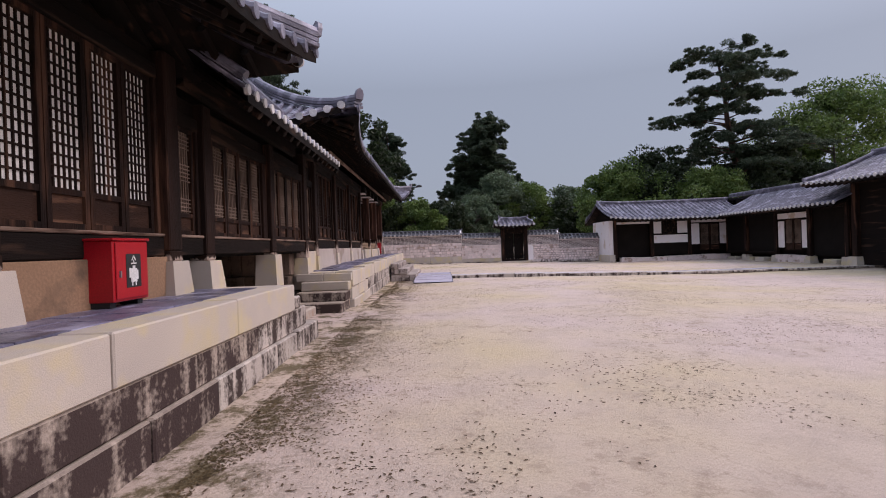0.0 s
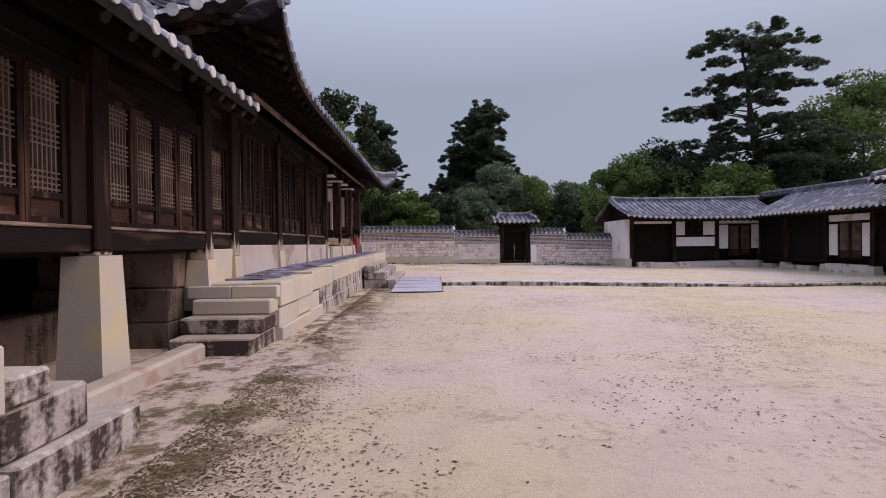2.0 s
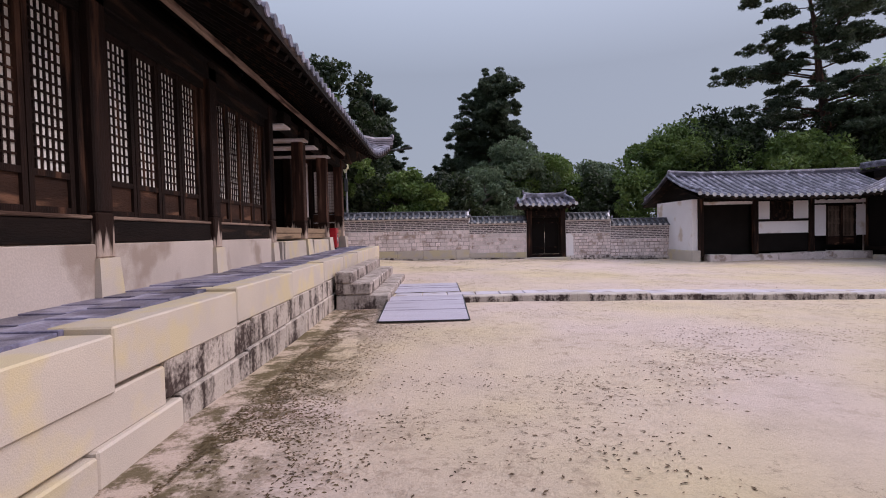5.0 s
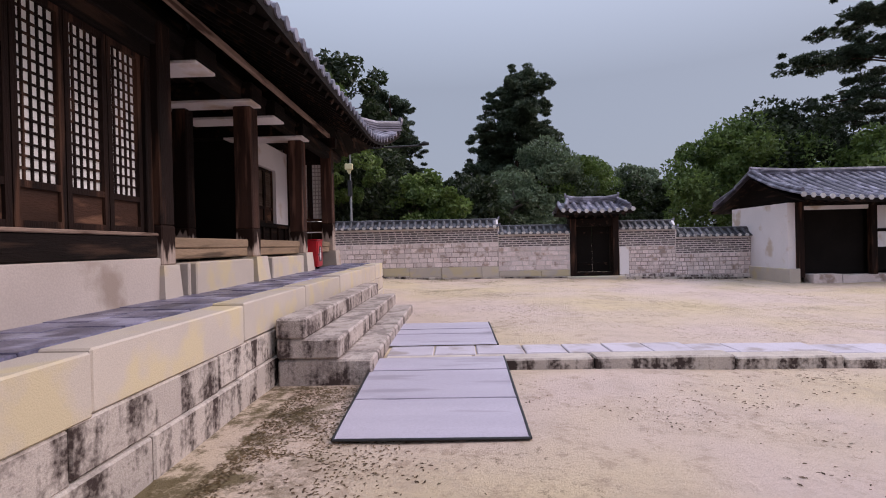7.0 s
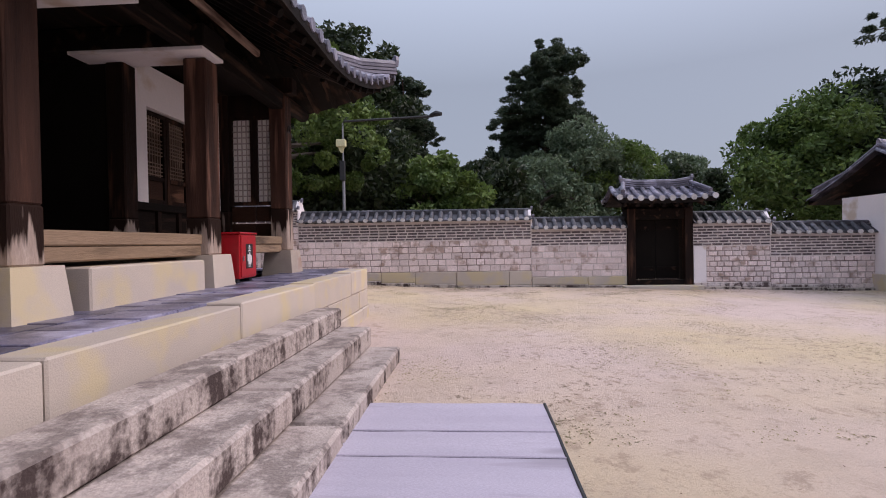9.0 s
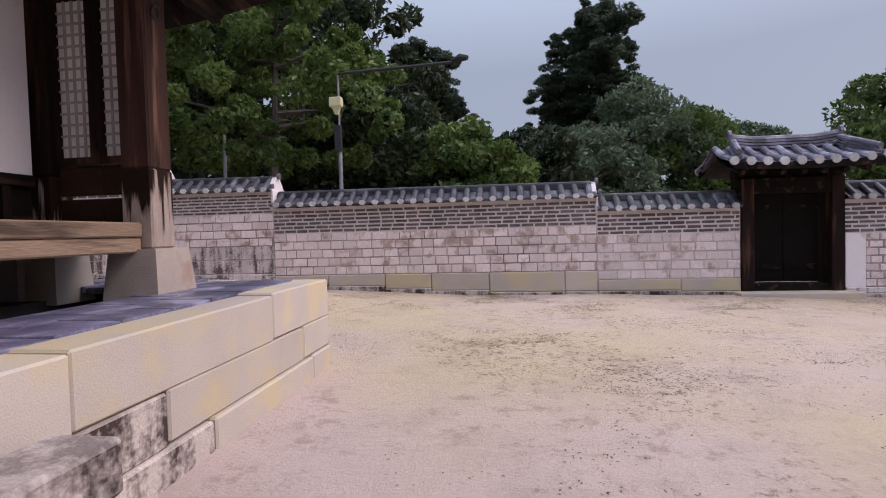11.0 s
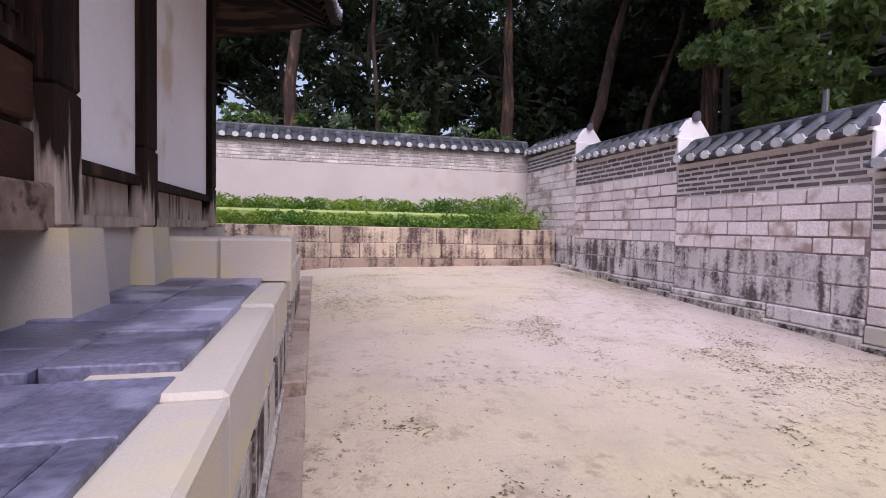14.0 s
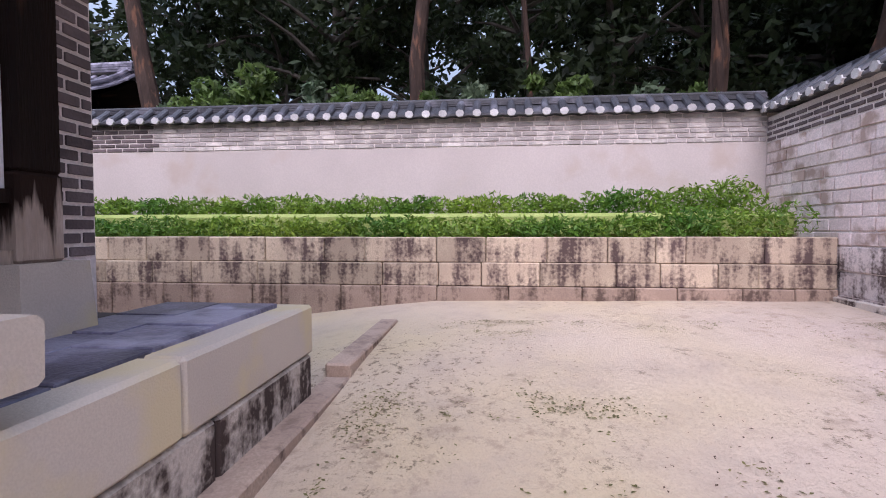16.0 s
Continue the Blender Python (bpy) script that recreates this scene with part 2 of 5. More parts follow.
M_BAREH = material("worn_sill_wood", (0.34, 0.24, 0.19), (0.16, 0.10, 0.075), 3, 0.8, 0.3, 40, (0.07, 0.04, 0.03), 0.3, (3, 0.4, 3))
# Pale mortar with dark stretches that stand for shadow in the recessed joints.
M_JOINT = material("shadowed_rough_joint", (0.27, 0.20, 0.185), (0.74, 0.63, 0.60), 1.5, 0.95, 0.3, 50)
M_PALEBARS = material("papered_lattice", (0.50, 0.45, 0.43), (0.40, 0.35, 0.33), 3, 0.9, 0.05, 60, grain_dark=0.1)
M_LAWN = material("bed_lawn", (0.40, 0.46, 0.16), (0.30, 0.38, 0.11), 5, 0.95, 0.6, 60)
M_SEAM = material("mat_seam", (0.28, 0.25, 0.31), (0.33, 0.30, 0.36), 2, 0.9, 0.1, 60)
# Near-black colour that stands for the shade inside rooms, bays and recesses.
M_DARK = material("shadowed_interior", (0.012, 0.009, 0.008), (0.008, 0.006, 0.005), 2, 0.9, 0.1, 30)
M_BARK = material("pine_bark", (0.085, 0.055, 0.045), (0.04, 0.028, 0.024), 3, 0.95, 0.9, 18, (0.17, 0.085, 0.055), 0.2, (2, 2, 0.5))
M_BARKG = material("grey_bark", (0.13, 0.115, 0.10), (0.085, 0.075, 0.065), 3, 0.95, 0.7, 18, stretch=(2, 2, 0.5))
M_STEEL = material("galvanised_steel", (0.36, 0.36, 0.38), (0.30, 0.30, 0.32), 5, 0.45, 0.05, 60, metal=0.6)
M_CREAM = material("cream_plastic", (0.72, 0.68, 0.42), (0.68, 0.63, 0.38), 5, 0.5, 0.02, 60)
M_BLACK = material("black_plastic", (0.02, 0.02, 0.022), (0.03, 0.03, 0.032), 5, 0.5, 0.02, 60)


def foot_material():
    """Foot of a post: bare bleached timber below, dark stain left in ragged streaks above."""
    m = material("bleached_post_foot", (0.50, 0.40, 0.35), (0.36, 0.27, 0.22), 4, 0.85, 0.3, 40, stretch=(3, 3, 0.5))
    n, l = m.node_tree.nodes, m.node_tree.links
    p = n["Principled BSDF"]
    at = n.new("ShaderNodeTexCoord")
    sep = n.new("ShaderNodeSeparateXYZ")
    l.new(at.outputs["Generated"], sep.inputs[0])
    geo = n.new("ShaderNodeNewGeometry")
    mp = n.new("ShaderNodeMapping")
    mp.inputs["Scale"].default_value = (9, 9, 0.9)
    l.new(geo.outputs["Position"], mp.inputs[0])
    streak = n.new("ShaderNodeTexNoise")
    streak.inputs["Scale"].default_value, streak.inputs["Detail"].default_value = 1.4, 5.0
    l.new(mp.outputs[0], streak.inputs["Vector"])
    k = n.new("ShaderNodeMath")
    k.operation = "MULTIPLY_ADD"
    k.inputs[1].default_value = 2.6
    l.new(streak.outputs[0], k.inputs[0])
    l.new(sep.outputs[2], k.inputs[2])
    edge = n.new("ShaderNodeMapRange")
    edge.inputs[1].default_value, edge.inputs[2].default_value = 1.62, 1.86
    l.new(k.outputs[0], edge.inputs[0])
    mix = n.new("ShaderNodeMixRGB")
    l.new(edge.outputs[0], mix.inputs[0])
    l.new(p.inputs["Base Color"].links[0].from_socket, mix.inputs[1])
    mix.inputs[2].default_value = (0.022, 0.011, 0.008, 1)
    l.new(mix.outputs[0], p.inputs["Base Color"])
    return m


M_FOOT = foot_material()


def leaf_material(name, a, b, thin=0.35):
    """Leaves: a little light passes through them."""
    m = material(name, a, b, 0.7, 0.6, 0.1, 20, spread=0.35, island=True)
    n, l = m.node_tree.nodes, m.node_tree.links
    p, out = n["Principled BSDF"], n["Material Output"]
    through_leaf = n.new("ShaderNodeBsdfTranslucent")
    blend = n.new("ShaderNodeMixShader")
    blend.inputs[0].default_value = thin
    l.new(p.inputs["Base Color"].links[0].from_socket, through_leaf.inputs["Color"])
    l.new(p.outputs[0], blend.inputs[1])
    l.new(through_leaf.outputs[0], blend.inputs[2])
    l.new(blend.outputs[0], out.inputs["Surface"])
    return m


M_PINE = leaf_material("pine_needles", (0.042, 0.068, 0.042), (0.075, 0.105, 0.056))
M_LEAF = leaf_material("broad_leaves", (0.07, 0.125, 0.03), (0.16, 0.235, 0.055))
# Near-black copy of the leaf green; the woods' inner shade is in it.
M_DEEP = leaf_material("shade_dark_leaves", (0.018, 0.031, 0.012), (0.044, 0.068, 0.024))
M_BLUEGREEN = leaf_material("grey_green_leaves", (0.10, 0.15, 0.085), (0.15, 0.20, 0.115))
M_BED = leaf_material("bed_plant_leaves", (0.055, 0.17, 0.018), (0.30, 0.42, 0.05))
M_DRYMOSS = leaf_material("dry_brown_moss", (0.19, 0.125, 0.06), (0.10, 0.068, 0.028))
M_GRASS = leaf_material("dry_grass_blades", (0.22, 0.19, 0.065), (0.13, 0.125, 0.04))


# ---- mesh helpers ----
class Mesh:
    """Collects vertices and faces for one mesh."""

    def __init__(self):
        self.v, self.f = [], []

    def add(self, vs, fs):
        o = len(self.v)
        self.v += [tuple(p) for p in vs]
        self.f += [tuple(o + i for i in g) for g in fs]
        return self

    def box(self, x0, x1, y0, y1, z0, z1, c=0.0, m=None):
        """A box, its edges chamfered by c."""
        lo, hi = (x0, y0, z0), (x1, y1, z1)
        if c <= 0:
            vs = [(a, b, d) for d in (z0, z1) for b in (y0, y1) for a in (x0, x1)]
            fs = [(0, 2, 3, 1), (4, 5, 7, 6), (0, 1, 5, 4), (2, 6, 7, 3), (0, 4, 6, 2), (1, 3, 7, 5)]
        else:
            vs, key, fs = [], {}, []
            for s in [(a, b, d) for a in (0, 1) for b in (0, 1) for d in (0, 1)]:
                for ax in range(3):
                    p = [(hi[i] if s[i] else lo[i]) for i in range(3)]
                    for i in range(3):
                        if i != ax:
                            p[i] += -c if s[i] else c
                    key[s, ax] = len(vs)
                    vs.append(tuple(p))
            for ax in range(3):
                u, w = (ax + 1) % 3, (ax + 2) % 3
                for e in (0, 1):
                    def at(p, q):
                        s = [0, 0, 0]
                        s[ax], s[u], s[w] = e, p, q
                        return key[tuple(s), ax]
                    g = (at(0, 0), at(1, 0), at(1, 1), at(0, 1))
                    fs.append(g if e else g[::-1])
            for ax in range(3):
                u, w = (ax + 1) % 3, (ax + 2) % 3
                for p in (0, 1):
                    for q in (0, 1):
                        s0, s1 = [0, 0, 0], [0, 0, 0]
                        s0[u] = s1[u] = p
                        s0[w] = s1[w] = q
                        s1[ax] = 1
                        s0, s1 = tuple(s0), tuple(s1)
                        g = (key[s0, u], key[s1, u], key[s1, w], key[s0, w])
                        fs.append(g if (p == q) else g[::-1])
            for s in [(a, b, d) for a in (0, 1) for b in (0, 1) for d in (0, 1)]:
                g = tuple(key[s, ax] for ax in range(3))
                fs.append(g if sum(s) % 2 else g[::-1])
        if m is not None:
            vs = [m @ Vector(p) for p in vs]
        return self.add(vs, fs)

    def frustum(self, cx, cy, z0, z1, a0, b0, a1, b1):
        """A block that tapers from a0 x b0 at z0 to a1 x b1 at z1."""
        vs = [(cx + sx * a / 2, cy + sy * b / 2, z) for z, a, b in ((z0, a0, b0), (z1, a1, b1)) for sx, sy in ((-1, -1), (1, -1), (1, 1), (-1, 1))]
        return self.add(vs, [(3, 2, 1, 0), (4, 5, 6, 7), (0, 1, 5, 4), (1, 2, 6, 5), (2, 3, 7, 6), (3, 0, 4, 7)])

    def tube(self, path, radii, n=8, cap=True):
        """A round tube through the points of path."""
        path = [Vector(p) for p in path]
        vs, fs = [], []
        for i, p in enumerate(path):
            d = (path[min(i + 1, len(path) - 1)] - path[max(i - 1, 0)]).normalized()
            s = d.cross(Vector((0, 0, 1)))
            s = s.normalized() if s.length > 0.05 else Vector((1, 0, 0))
            t = s.cross(d).normalized()
            r = radii[i] if isinstance(radii, (list, tuple)) else radii
            vs += [p + r * (math.cos(2 * math.pi * k / n) * s + math.sin(2 * math.pi * k / n) * t) for k in range(n)]
        for i in range(len(path) - 1):
            fs += [(i * n + k, i * n + (k + 1) % n, (i + 1) * n + (k + 1) % n, (i + 1) * n + k) for k in range(n)]
        if cap:
            fs += [tuple(range(n))[::-1], tuple(range((len(path) - 1) * n, len(path) * n))]
        return self.add(vs, fs)

    def grid(self, rows):
        """A sheet through rows of points."""
        n = len(rows[0])
        fs = [(i * n + k, i * n + k + 1, (i + 1) * n + k + 1, (i + 1) * n + k) for i in range(len(rows) - 1) for k in range(n - 1)]
        return self.add([p for r in rows for p in r], fs)

    def data(self, name, mat, smooth=False):
        me = bpy.data.meshes.new(name)
        me.from_pydata(self.v, [], self.f)
        me.materials.append(mat)
        if smooth:
            me.polygons.foreach_set("use_smooth", [True] * len(me.polygons))
        me.update()
        return me


def part(name, mesh, mat, parent=None, label="", smooth=False):
    """Links a mesh as one object under a thing or a part."""
    ob = new(name, mesh if isinstance(mesh, bpy.types.Mesh) else mesh.data(name, mat, smooth))
    if parent is not None:
        ob.parent = parent
        ob.matrix_parent_inverse = Matrix.Translation(-parent.matrix_world.translation) if parent.type == "EMPTY" else Matrix.Identity(4)
    return tagged(ob, label)


def thing(name, x, y, z, label, category, group="", kind=""):
    """An Empty at a thing's base; its parts are built in world metres."""
    ob = new(name)
    ob.empty_display_size = 0.1
    ob.location = (x, y, z)
    ob.matrix_world = Matrix.Translation((x, y, z))
    return tagged(ob, label, category, group, kind)


def lerp(a, b, t):
    return a + (b - a) * t


def table(x, rows):
    """Piecewise linear value from rows of (x, value)."""
    return float(np.interp(x, [r[0] for r in rows], [r[1] for r in rows]))


# ---- ground ----
STEP_Y = 20.85


def ground_z(x, y):
    """Height of the yard: a low terrace behind the kerb, rising to the back corner."""
    if y < STEP_Y:
        z = table(y, ((-12, -0.06), (0, 0.02), (10, 0.15), (18, 0.15), (21, 0.16)))
        return z - 0.02 * min(max(x - 2, 0), 9) * min(1, max(0, (y - 4) / 14))
    z = table(y, ((20, 0.27), (28, 0.28), (33, 0.34)))
    if x > 2:
        z -= 0.024 * min(x - 2, 8)
    if x < -1:
        k = min(1, max(0, (y - 24) / 4.5))
        z += k * 0.052 * min(-1 - x, 10.5)
    return z


def build_ground():
    xs = [-600, -150, -60, -30] + [-16 + 0.5 * i for i in range(93)] + [45, 80, 200, 600]
    ys = [-600, -150, -50, -20] + [-12 + 0.5 * i for i in range(66)] + [STEP_Y - 0.005, STEP_Y + 0.005] + [21 + 0.5 * i for i in range(31)] + [40, 60, 120, 250, 900]
    rows = []
    for y in ys:
        r = []
        for x in xs:
            z = ground_z(min(max(x, -13), 30), min(max(y, -12), 34))
            near = -16 < x < 32 and -12 < y < 34
            if near:
                z += 0.025 * (noise.noise(Vector((x * 0.6, y * 0.6, 3))) ) + 0.01 * noise.noise(Vector((x * 2.3, y * 2.3, 7)))
            if x < -13.2 or y > 34:
                z += 0.8 if x < -13.2 else 0.0
            r.append((x, y, z))
        rows.append(r)
    return tagged(new("ground", Mesh().grid(rows).data("ground", M_SAND, True)), "pale pinkish packed sand yard with worn patches", "ground", "", "structure")


build_ground()


# ---- stone platforms ----
XE = -2.05        # front line of both platforms
XP = -3.23        # line of the front posts


def top_z(y):
    """Height of the platform's paving."""
    return table(y, ((-6, 1.02), (7, 1.04), (11.4, 0.98), (16, 1.08), (28.2, 1.19)))


def stones_y(parent, x0, x1, y0, y1, zf0, zf1, mat, lo=0.9, hi=1.7, name="stone", c=0.012, seed=1, cuts=()):
    """A course of dressed blocks along y; zf0 and zf1 give its bottom and top at y; cuts name joints."""
    rnd = random.Random(seed)
    y = y0
    while y < y1 - 0.05:
        e = min(y1, y + rnd.uniform(lo, hi))
        later = [q for q in cuts if y + 0.05 < q]
        if later:
            e = later[0]
        elif y1 - e < 0.4:
            e = y1
        ym = (y + e) / 2
        dx = rnd.uniform(-0.008, 0.008)
        part(name, Mesh().box(x0, x1 + dx, y + 0.004, e - 0.004, zf0(ym), zf1(ym) + rnd.uniform(-0.004, 0.004), c), mat(ym) if callable(mat) else mat, parent)
        y = e


def stones_x(parent, x0, x1, y0, y1, zf0, zf1, mat, lo=0.9, hi=1.7, name="stone", c=0.012, seed=1):
    """A course of dressed blocks along x."""
    rnd = random.Random(seed)
    x = x0
    while x < x1 - 0.05:
        e = min(x1, x + rnd.uniform(lo, hi))
        if x1 - e < 0.4:
            e = x1
        xm = (x + e) / 2
        part(name, Mesh().box(x + 0.004, e - 0.004, y0, y1 + rnd.uniform(-0.008, 0.008), zf0(xm), zf1(xm), c), mat, parent)
        x = e


def paving(parent, x0, x1, y0, y1, seed):
    """Dark square floor bricks laid in rows behind the edging stones."""
    rnd = random.Random(seed)
    w = 0.40
    nx = max(1, round((x1 - x0) / w))
    w = (x1 - x0) / nx
    for i in range(nx):
        y = y0 + (0.0 if i % 2 else -0.2)
        while y < y1:
            e = y + 0.42
            a, b = max(y, y0), min(e, y1)
            if b - a > 0.06:
                z = top_z((a + b) / 2) + 0.012 + rnd.uniform(-0.003, 0.005)
                part("floor_brick", Mesh().box(x0 + i * w + 0.004, x0 + (i + 1) * w - 0.004, a + 0.004, b - 0.004, z - 0.05, z, 0.005), M_FLAG, parent)
            y = e


def platform(name, y0, y1, seed, top_cuts=(), mid_cuts=()):
    p = thing(name, XE, y0, 0, "granite block platform with stained lower courses", "platform", "", "structure")
    part("core", Mesh().box(-4.2, XE - 0.12, y0 + 0.08, y1 - 0.08, -0.1, 0.9), M_SOOT, p)
    stones_y(p, XE - 0.42, XE, y0, y1, lambda y: top_z(y) - 0.36, lambda y: top_z(y), M_GRANITE, 1.2, 2.0, "edge_stone", 0.012, seed, top_cuts)
    stones_y(p, XE - 0.40, XE - 0.015, y0, y1, lambda y: top_z(y) - 0.66, lambda y: top_z(y) - 0.364, lambda y: M_GRANITE if y > 26.2 or 11 < y < 15 else M_DAMP if y < 5.3 else M_WEATHERED, 0.9, 1.8, "stone", 0.014, seed + 1, mid_cuts)
    stones_y(p, XE - 0.40, XE + 0.02, y0, y1, lambda y: ground_z(-1.9, y) - 0.15, lambda y: top_z(y) - 0.664, lambda y: M_GRANITE if y > 26.2 or 11 < y < 15 else M_DAMP if y < 5.3 else M_WEATHERED, 0.9, 1.8, "base_stone", 0.014, seed + 2)
    return p


P1 = platform("platform_1", -4.0, 6.95, 11, (-2.3, -0.6, 1.25, 3.1, 5.0, 6.95), (-1.5, 0.6, 2.3, 4.2, 5.6, 6.95))
part("core_back", Mesh().box(-5.2, -4.0, -4, 6.85, -0.1, 1.0), M_MORTAR, P1)
stones_x(P1, -4.6, XE - 0.43, 6.55, 6.95, lambda x: 0.7, lambda x: top_z(6.6), M_GRANITE, 0.8, 1.3, "edge_stone", 0.014, 5)
stones_x(P1, -4.6, XE - 0.41, 6.55, 6.94, lambda x: 0.0, lambda x: 0.696, M_WEATHERED, 0.8, 1.3, "stone", 0.014, 6)

P2 = platform("platform_2", 11.65, 28.1, 21, (13.6, 15.5, 17.46, 19.4, 21.3, 23.2, 25.1, 26.92, 28.1), (12.6, 14.2, 15.9, 17.3, 18.9, 20.6, 22.3, 24.0, 25.7, 27.48, 28.1))
NY = 28.1
stones_x(P2, -5.62, XE - 0.43, NY - 0.42, NY, lambda x: 0.83 + 0.03 * (-2.5 - x), lambda x: 1.178 + 0.014 * (-2.5 - x), M_GRANITE, 1.0, 1.6, "edge_stone", 0.016, 7)
stones_x(P2, -5.62, XE - 0.41, NY - 0.40, NY - 0.01, lambda x: 0.55, lambda x: 0.826 + 0.03 * (-2.5 - x), M_WEATHERED, 0.9, 1.5, "stone", 0.014, 8)
stones_x(P2, -5.62, XE - 0.41, NY - 0.40, NY + 0.01, lambda x: 0.1, lambda x: 0.546, M_WEATHERED, 0.9, 1.5, "base_stone", 0.014, 9)
stones_x(P2, -8.4, -6.26, NY - 0.42, NY, lambda x: 0.945, lambda x: 1.26, M_GRANITE, 1.2, 1.9, "edge_stone", 0.018, 3)
stones_x(P2, -8.38, -6.27, NY - 0.40, NY - 0.01, lambda x: 0.3, lambda x: 0.94, M_WEATHERED, 1.0, 1.5, "stone", 0.016, 8)
stones_x(P2, -10.6, XE - 0.3, NY - 0.05, NY + 0.15, lambda x: 0.1, lambda x: ground_z(x, NY) + 0.075, M_FOOTING, 1.6, 2.6, "footing_stone", 0.014, 4)
part("core_back", Mesh().box(-5.50, -4.1, 12, NY - 0.3, -0.1, 1.14), M_SOOT, P2)
# near-black block fills the fire opening and stands for its inner shade
part("fire_chamber", Mesh().box(-6.27, -5.5, 24, 27.25, -0.1, 1.19), M_DARK, P2, "dark block for the shaded depth of the sooty fire opening")
part("core_back", Mesh().box(-8.36, -6.24, 24, NY - 0.3, -0.1, 1.19), M_SOOT, P2)
part("soot_face", Mesh().box(-6.262, -6.25, 27.2, NY - 0.1, 0.3, 1.24), M_SOOT, P2, "soot-blackened stone face")
# raised stones over the fire opening; the last one is a lintel hollowed below
part("raised_stone", Mesh().box(-6.0, -5.54, 26.84, 27.1, 1.205, 1.49, 0.03), M_GRANITE, P2)
part("raised_stone", Mesh().box(-6.05, -5.48, 27.11, 27.64, 1.205, 1.53, 0.02), M_GRANITE, P2)


def lintel_stone(x0, x1, y0, y1, z1, foot, under, toe, c=0.02):
    """A block that rests on a narrow toe at its east end, its underside cut back to the west."""
    prof = [(x1, foot), (x1 - toe, foot + 0.004), (x1 - toe - 0.02, under - 0.015), (x1 - toe - 0.05, under), (x0 + c, under + 0.004), (x0, under + c), (x0 - 0.004, z1 - c), (x0 + c, z1), (x1 - c, z1), (x1, z1 - c)]
    n = len(prof)
    vs = [(x, y, z) for y in (y0, y1) for x, z in prof]
    return Mesh().add(vs, [tuple(range(n)), tuple(range(n, 2 * n))[::-1]] + [(k, n + k, n + (k + 1) % n, (k + 1) % n) for k in range(n)])


part("raised_stone", lintel_stone(-6.42, -5.46, 27.65, NY + 0.03, 1.535, 1.225, 1.35, 0.07), M_GRANITE, P2)


paving(P1, -3.2, XE - 0.34, -3.5, 6.5, 61)
paving(P2, -3.2, XE - 0.30, 12.3, NY - 0.165, 62)
stones_x(P2, -3.6, XE - 0.43, 11.66, 12.27, lambda x: 0.6, lambda x: top_z(11.9) + 0.002, M_GRANITE, 0.6, 1.0, "edge_stone", 0.014, 17)


def paving_end(x0, x1, seed):
    """Floor bricks along the north edge."""
    rnd = random.Random(seed)
    for j in range(2):
        x = x0 - 0.2 * j
        while x < x1:
            a, b = max(x, x0), min(x + 0.45, x1)
            if b - a > 0.06:
                z = 1.215 + 0.014 * max(0, -3.2 - x) + rnd.uniform(-0.003, 0.005)
                part("floor_brick", Mesh().box(a + 0.004, b - 0.004, 27.2 + 0.368 * j, 27.562 + 0.368 * j, z - 0.06, z, 0.005), M_FLAG, P2)
            x += 0.45


paving_end(-5.75, -3.21, 63)
paving_end(-8.25, -6.45, 64)


def build_steps():
    """Steps up the south end of the long platform, and the broad ones before the open porch."""
    a = thing("stone_steps", -3.0, 10.8, 0.1, "worn granite steps with dark stained risers", "steps", "stone steps")
    z = (0.37, 0.58, 0.79)
    for i, (ya, xa) in enumerate(((10.62, -3.16), (10.98, -3.2), (11.3, -3.18))):
        part("step", Mesh().box(xa, XE - 0.08 + 0.02 * i, ya, 11.64, -0.05 if i == 0 else z[i - 1] + 0.002, z[i], 0.022), M_DAMP if i < 2 else M_GRANITE, a)
    part("step", Mesh().box(-3.34, -2.72, 11.5, 11.648, 0.79, 0.965, 0.012), M_GRANITE, a)
    part("step", Mesh().box(-2.71, XE - 0.01, 11.5, 11.648, 0.79, 0.965, 0.012), M_GRANITE, a)
    b = thing("stone_steps", -1.5, 22.5, 0.1, "broad granite steps streaked with black stains", "steps", "stone steps")
    for i, xo in enumerate((-1.68, -1.32, -0.98)):
        zt = (0.88, 0.66, 0.43)[i]
        x0 = XE + 0.055
        part("step", Mesh().box(x0, xo, 20.02 + 0.02 * i, 22.4, -0.05 if i == 2 else zt - 0.222, zt, 0.022), M_STEP, b)
        part("step", Mesh().box(x0, xo, 22.41, 24.95 - 0.03 * i, -0.05 if i == 2 else zt - 0.222, zt + 0.004, 0.022), M_STEP, b)
    return a, b


build_steps()


# ---- kerb, flagstones and the mat ----
def build_kerb():
    k = thing("kerb", 5, STEP_Y, 0.1, "low granite kerb with a strip of flagstones", "kerb", "", "structure")
    rnd = random.Random(8)
    x = -0.95
    while x < 27:
        e = x + rnd.uniform(0.9, 1.6)
        part("kerb_stone", Mesh().box(x + 0.006, e - 0.006, STEP_Y - 0.28 + rnd.uniform(-0.01, 0.01), STEP_Y + 0.0, 0.0, ground_z(x, 21.2) + 0.02 + rnd.uniform(-0.006, 0.006), 0.02), M_WEATHERED, k)
        x = e
    x = -0.95
    while x < 14:
        e = x + rnd.uniform(0.48, 0.6)
        part("flagstone", Mesh().box(x + 0.008, e - 0.008, STEP_Y + 0.01, STEP_Y + 0.55 + rnd.uniform(-0.04, 0.04), 0.1, ground_z(x, 21.6) + 0.018 + rnd.uniform(-0.004, 0.004), 0.012), M_SLAB2, k)
        x = e


build_kerb()


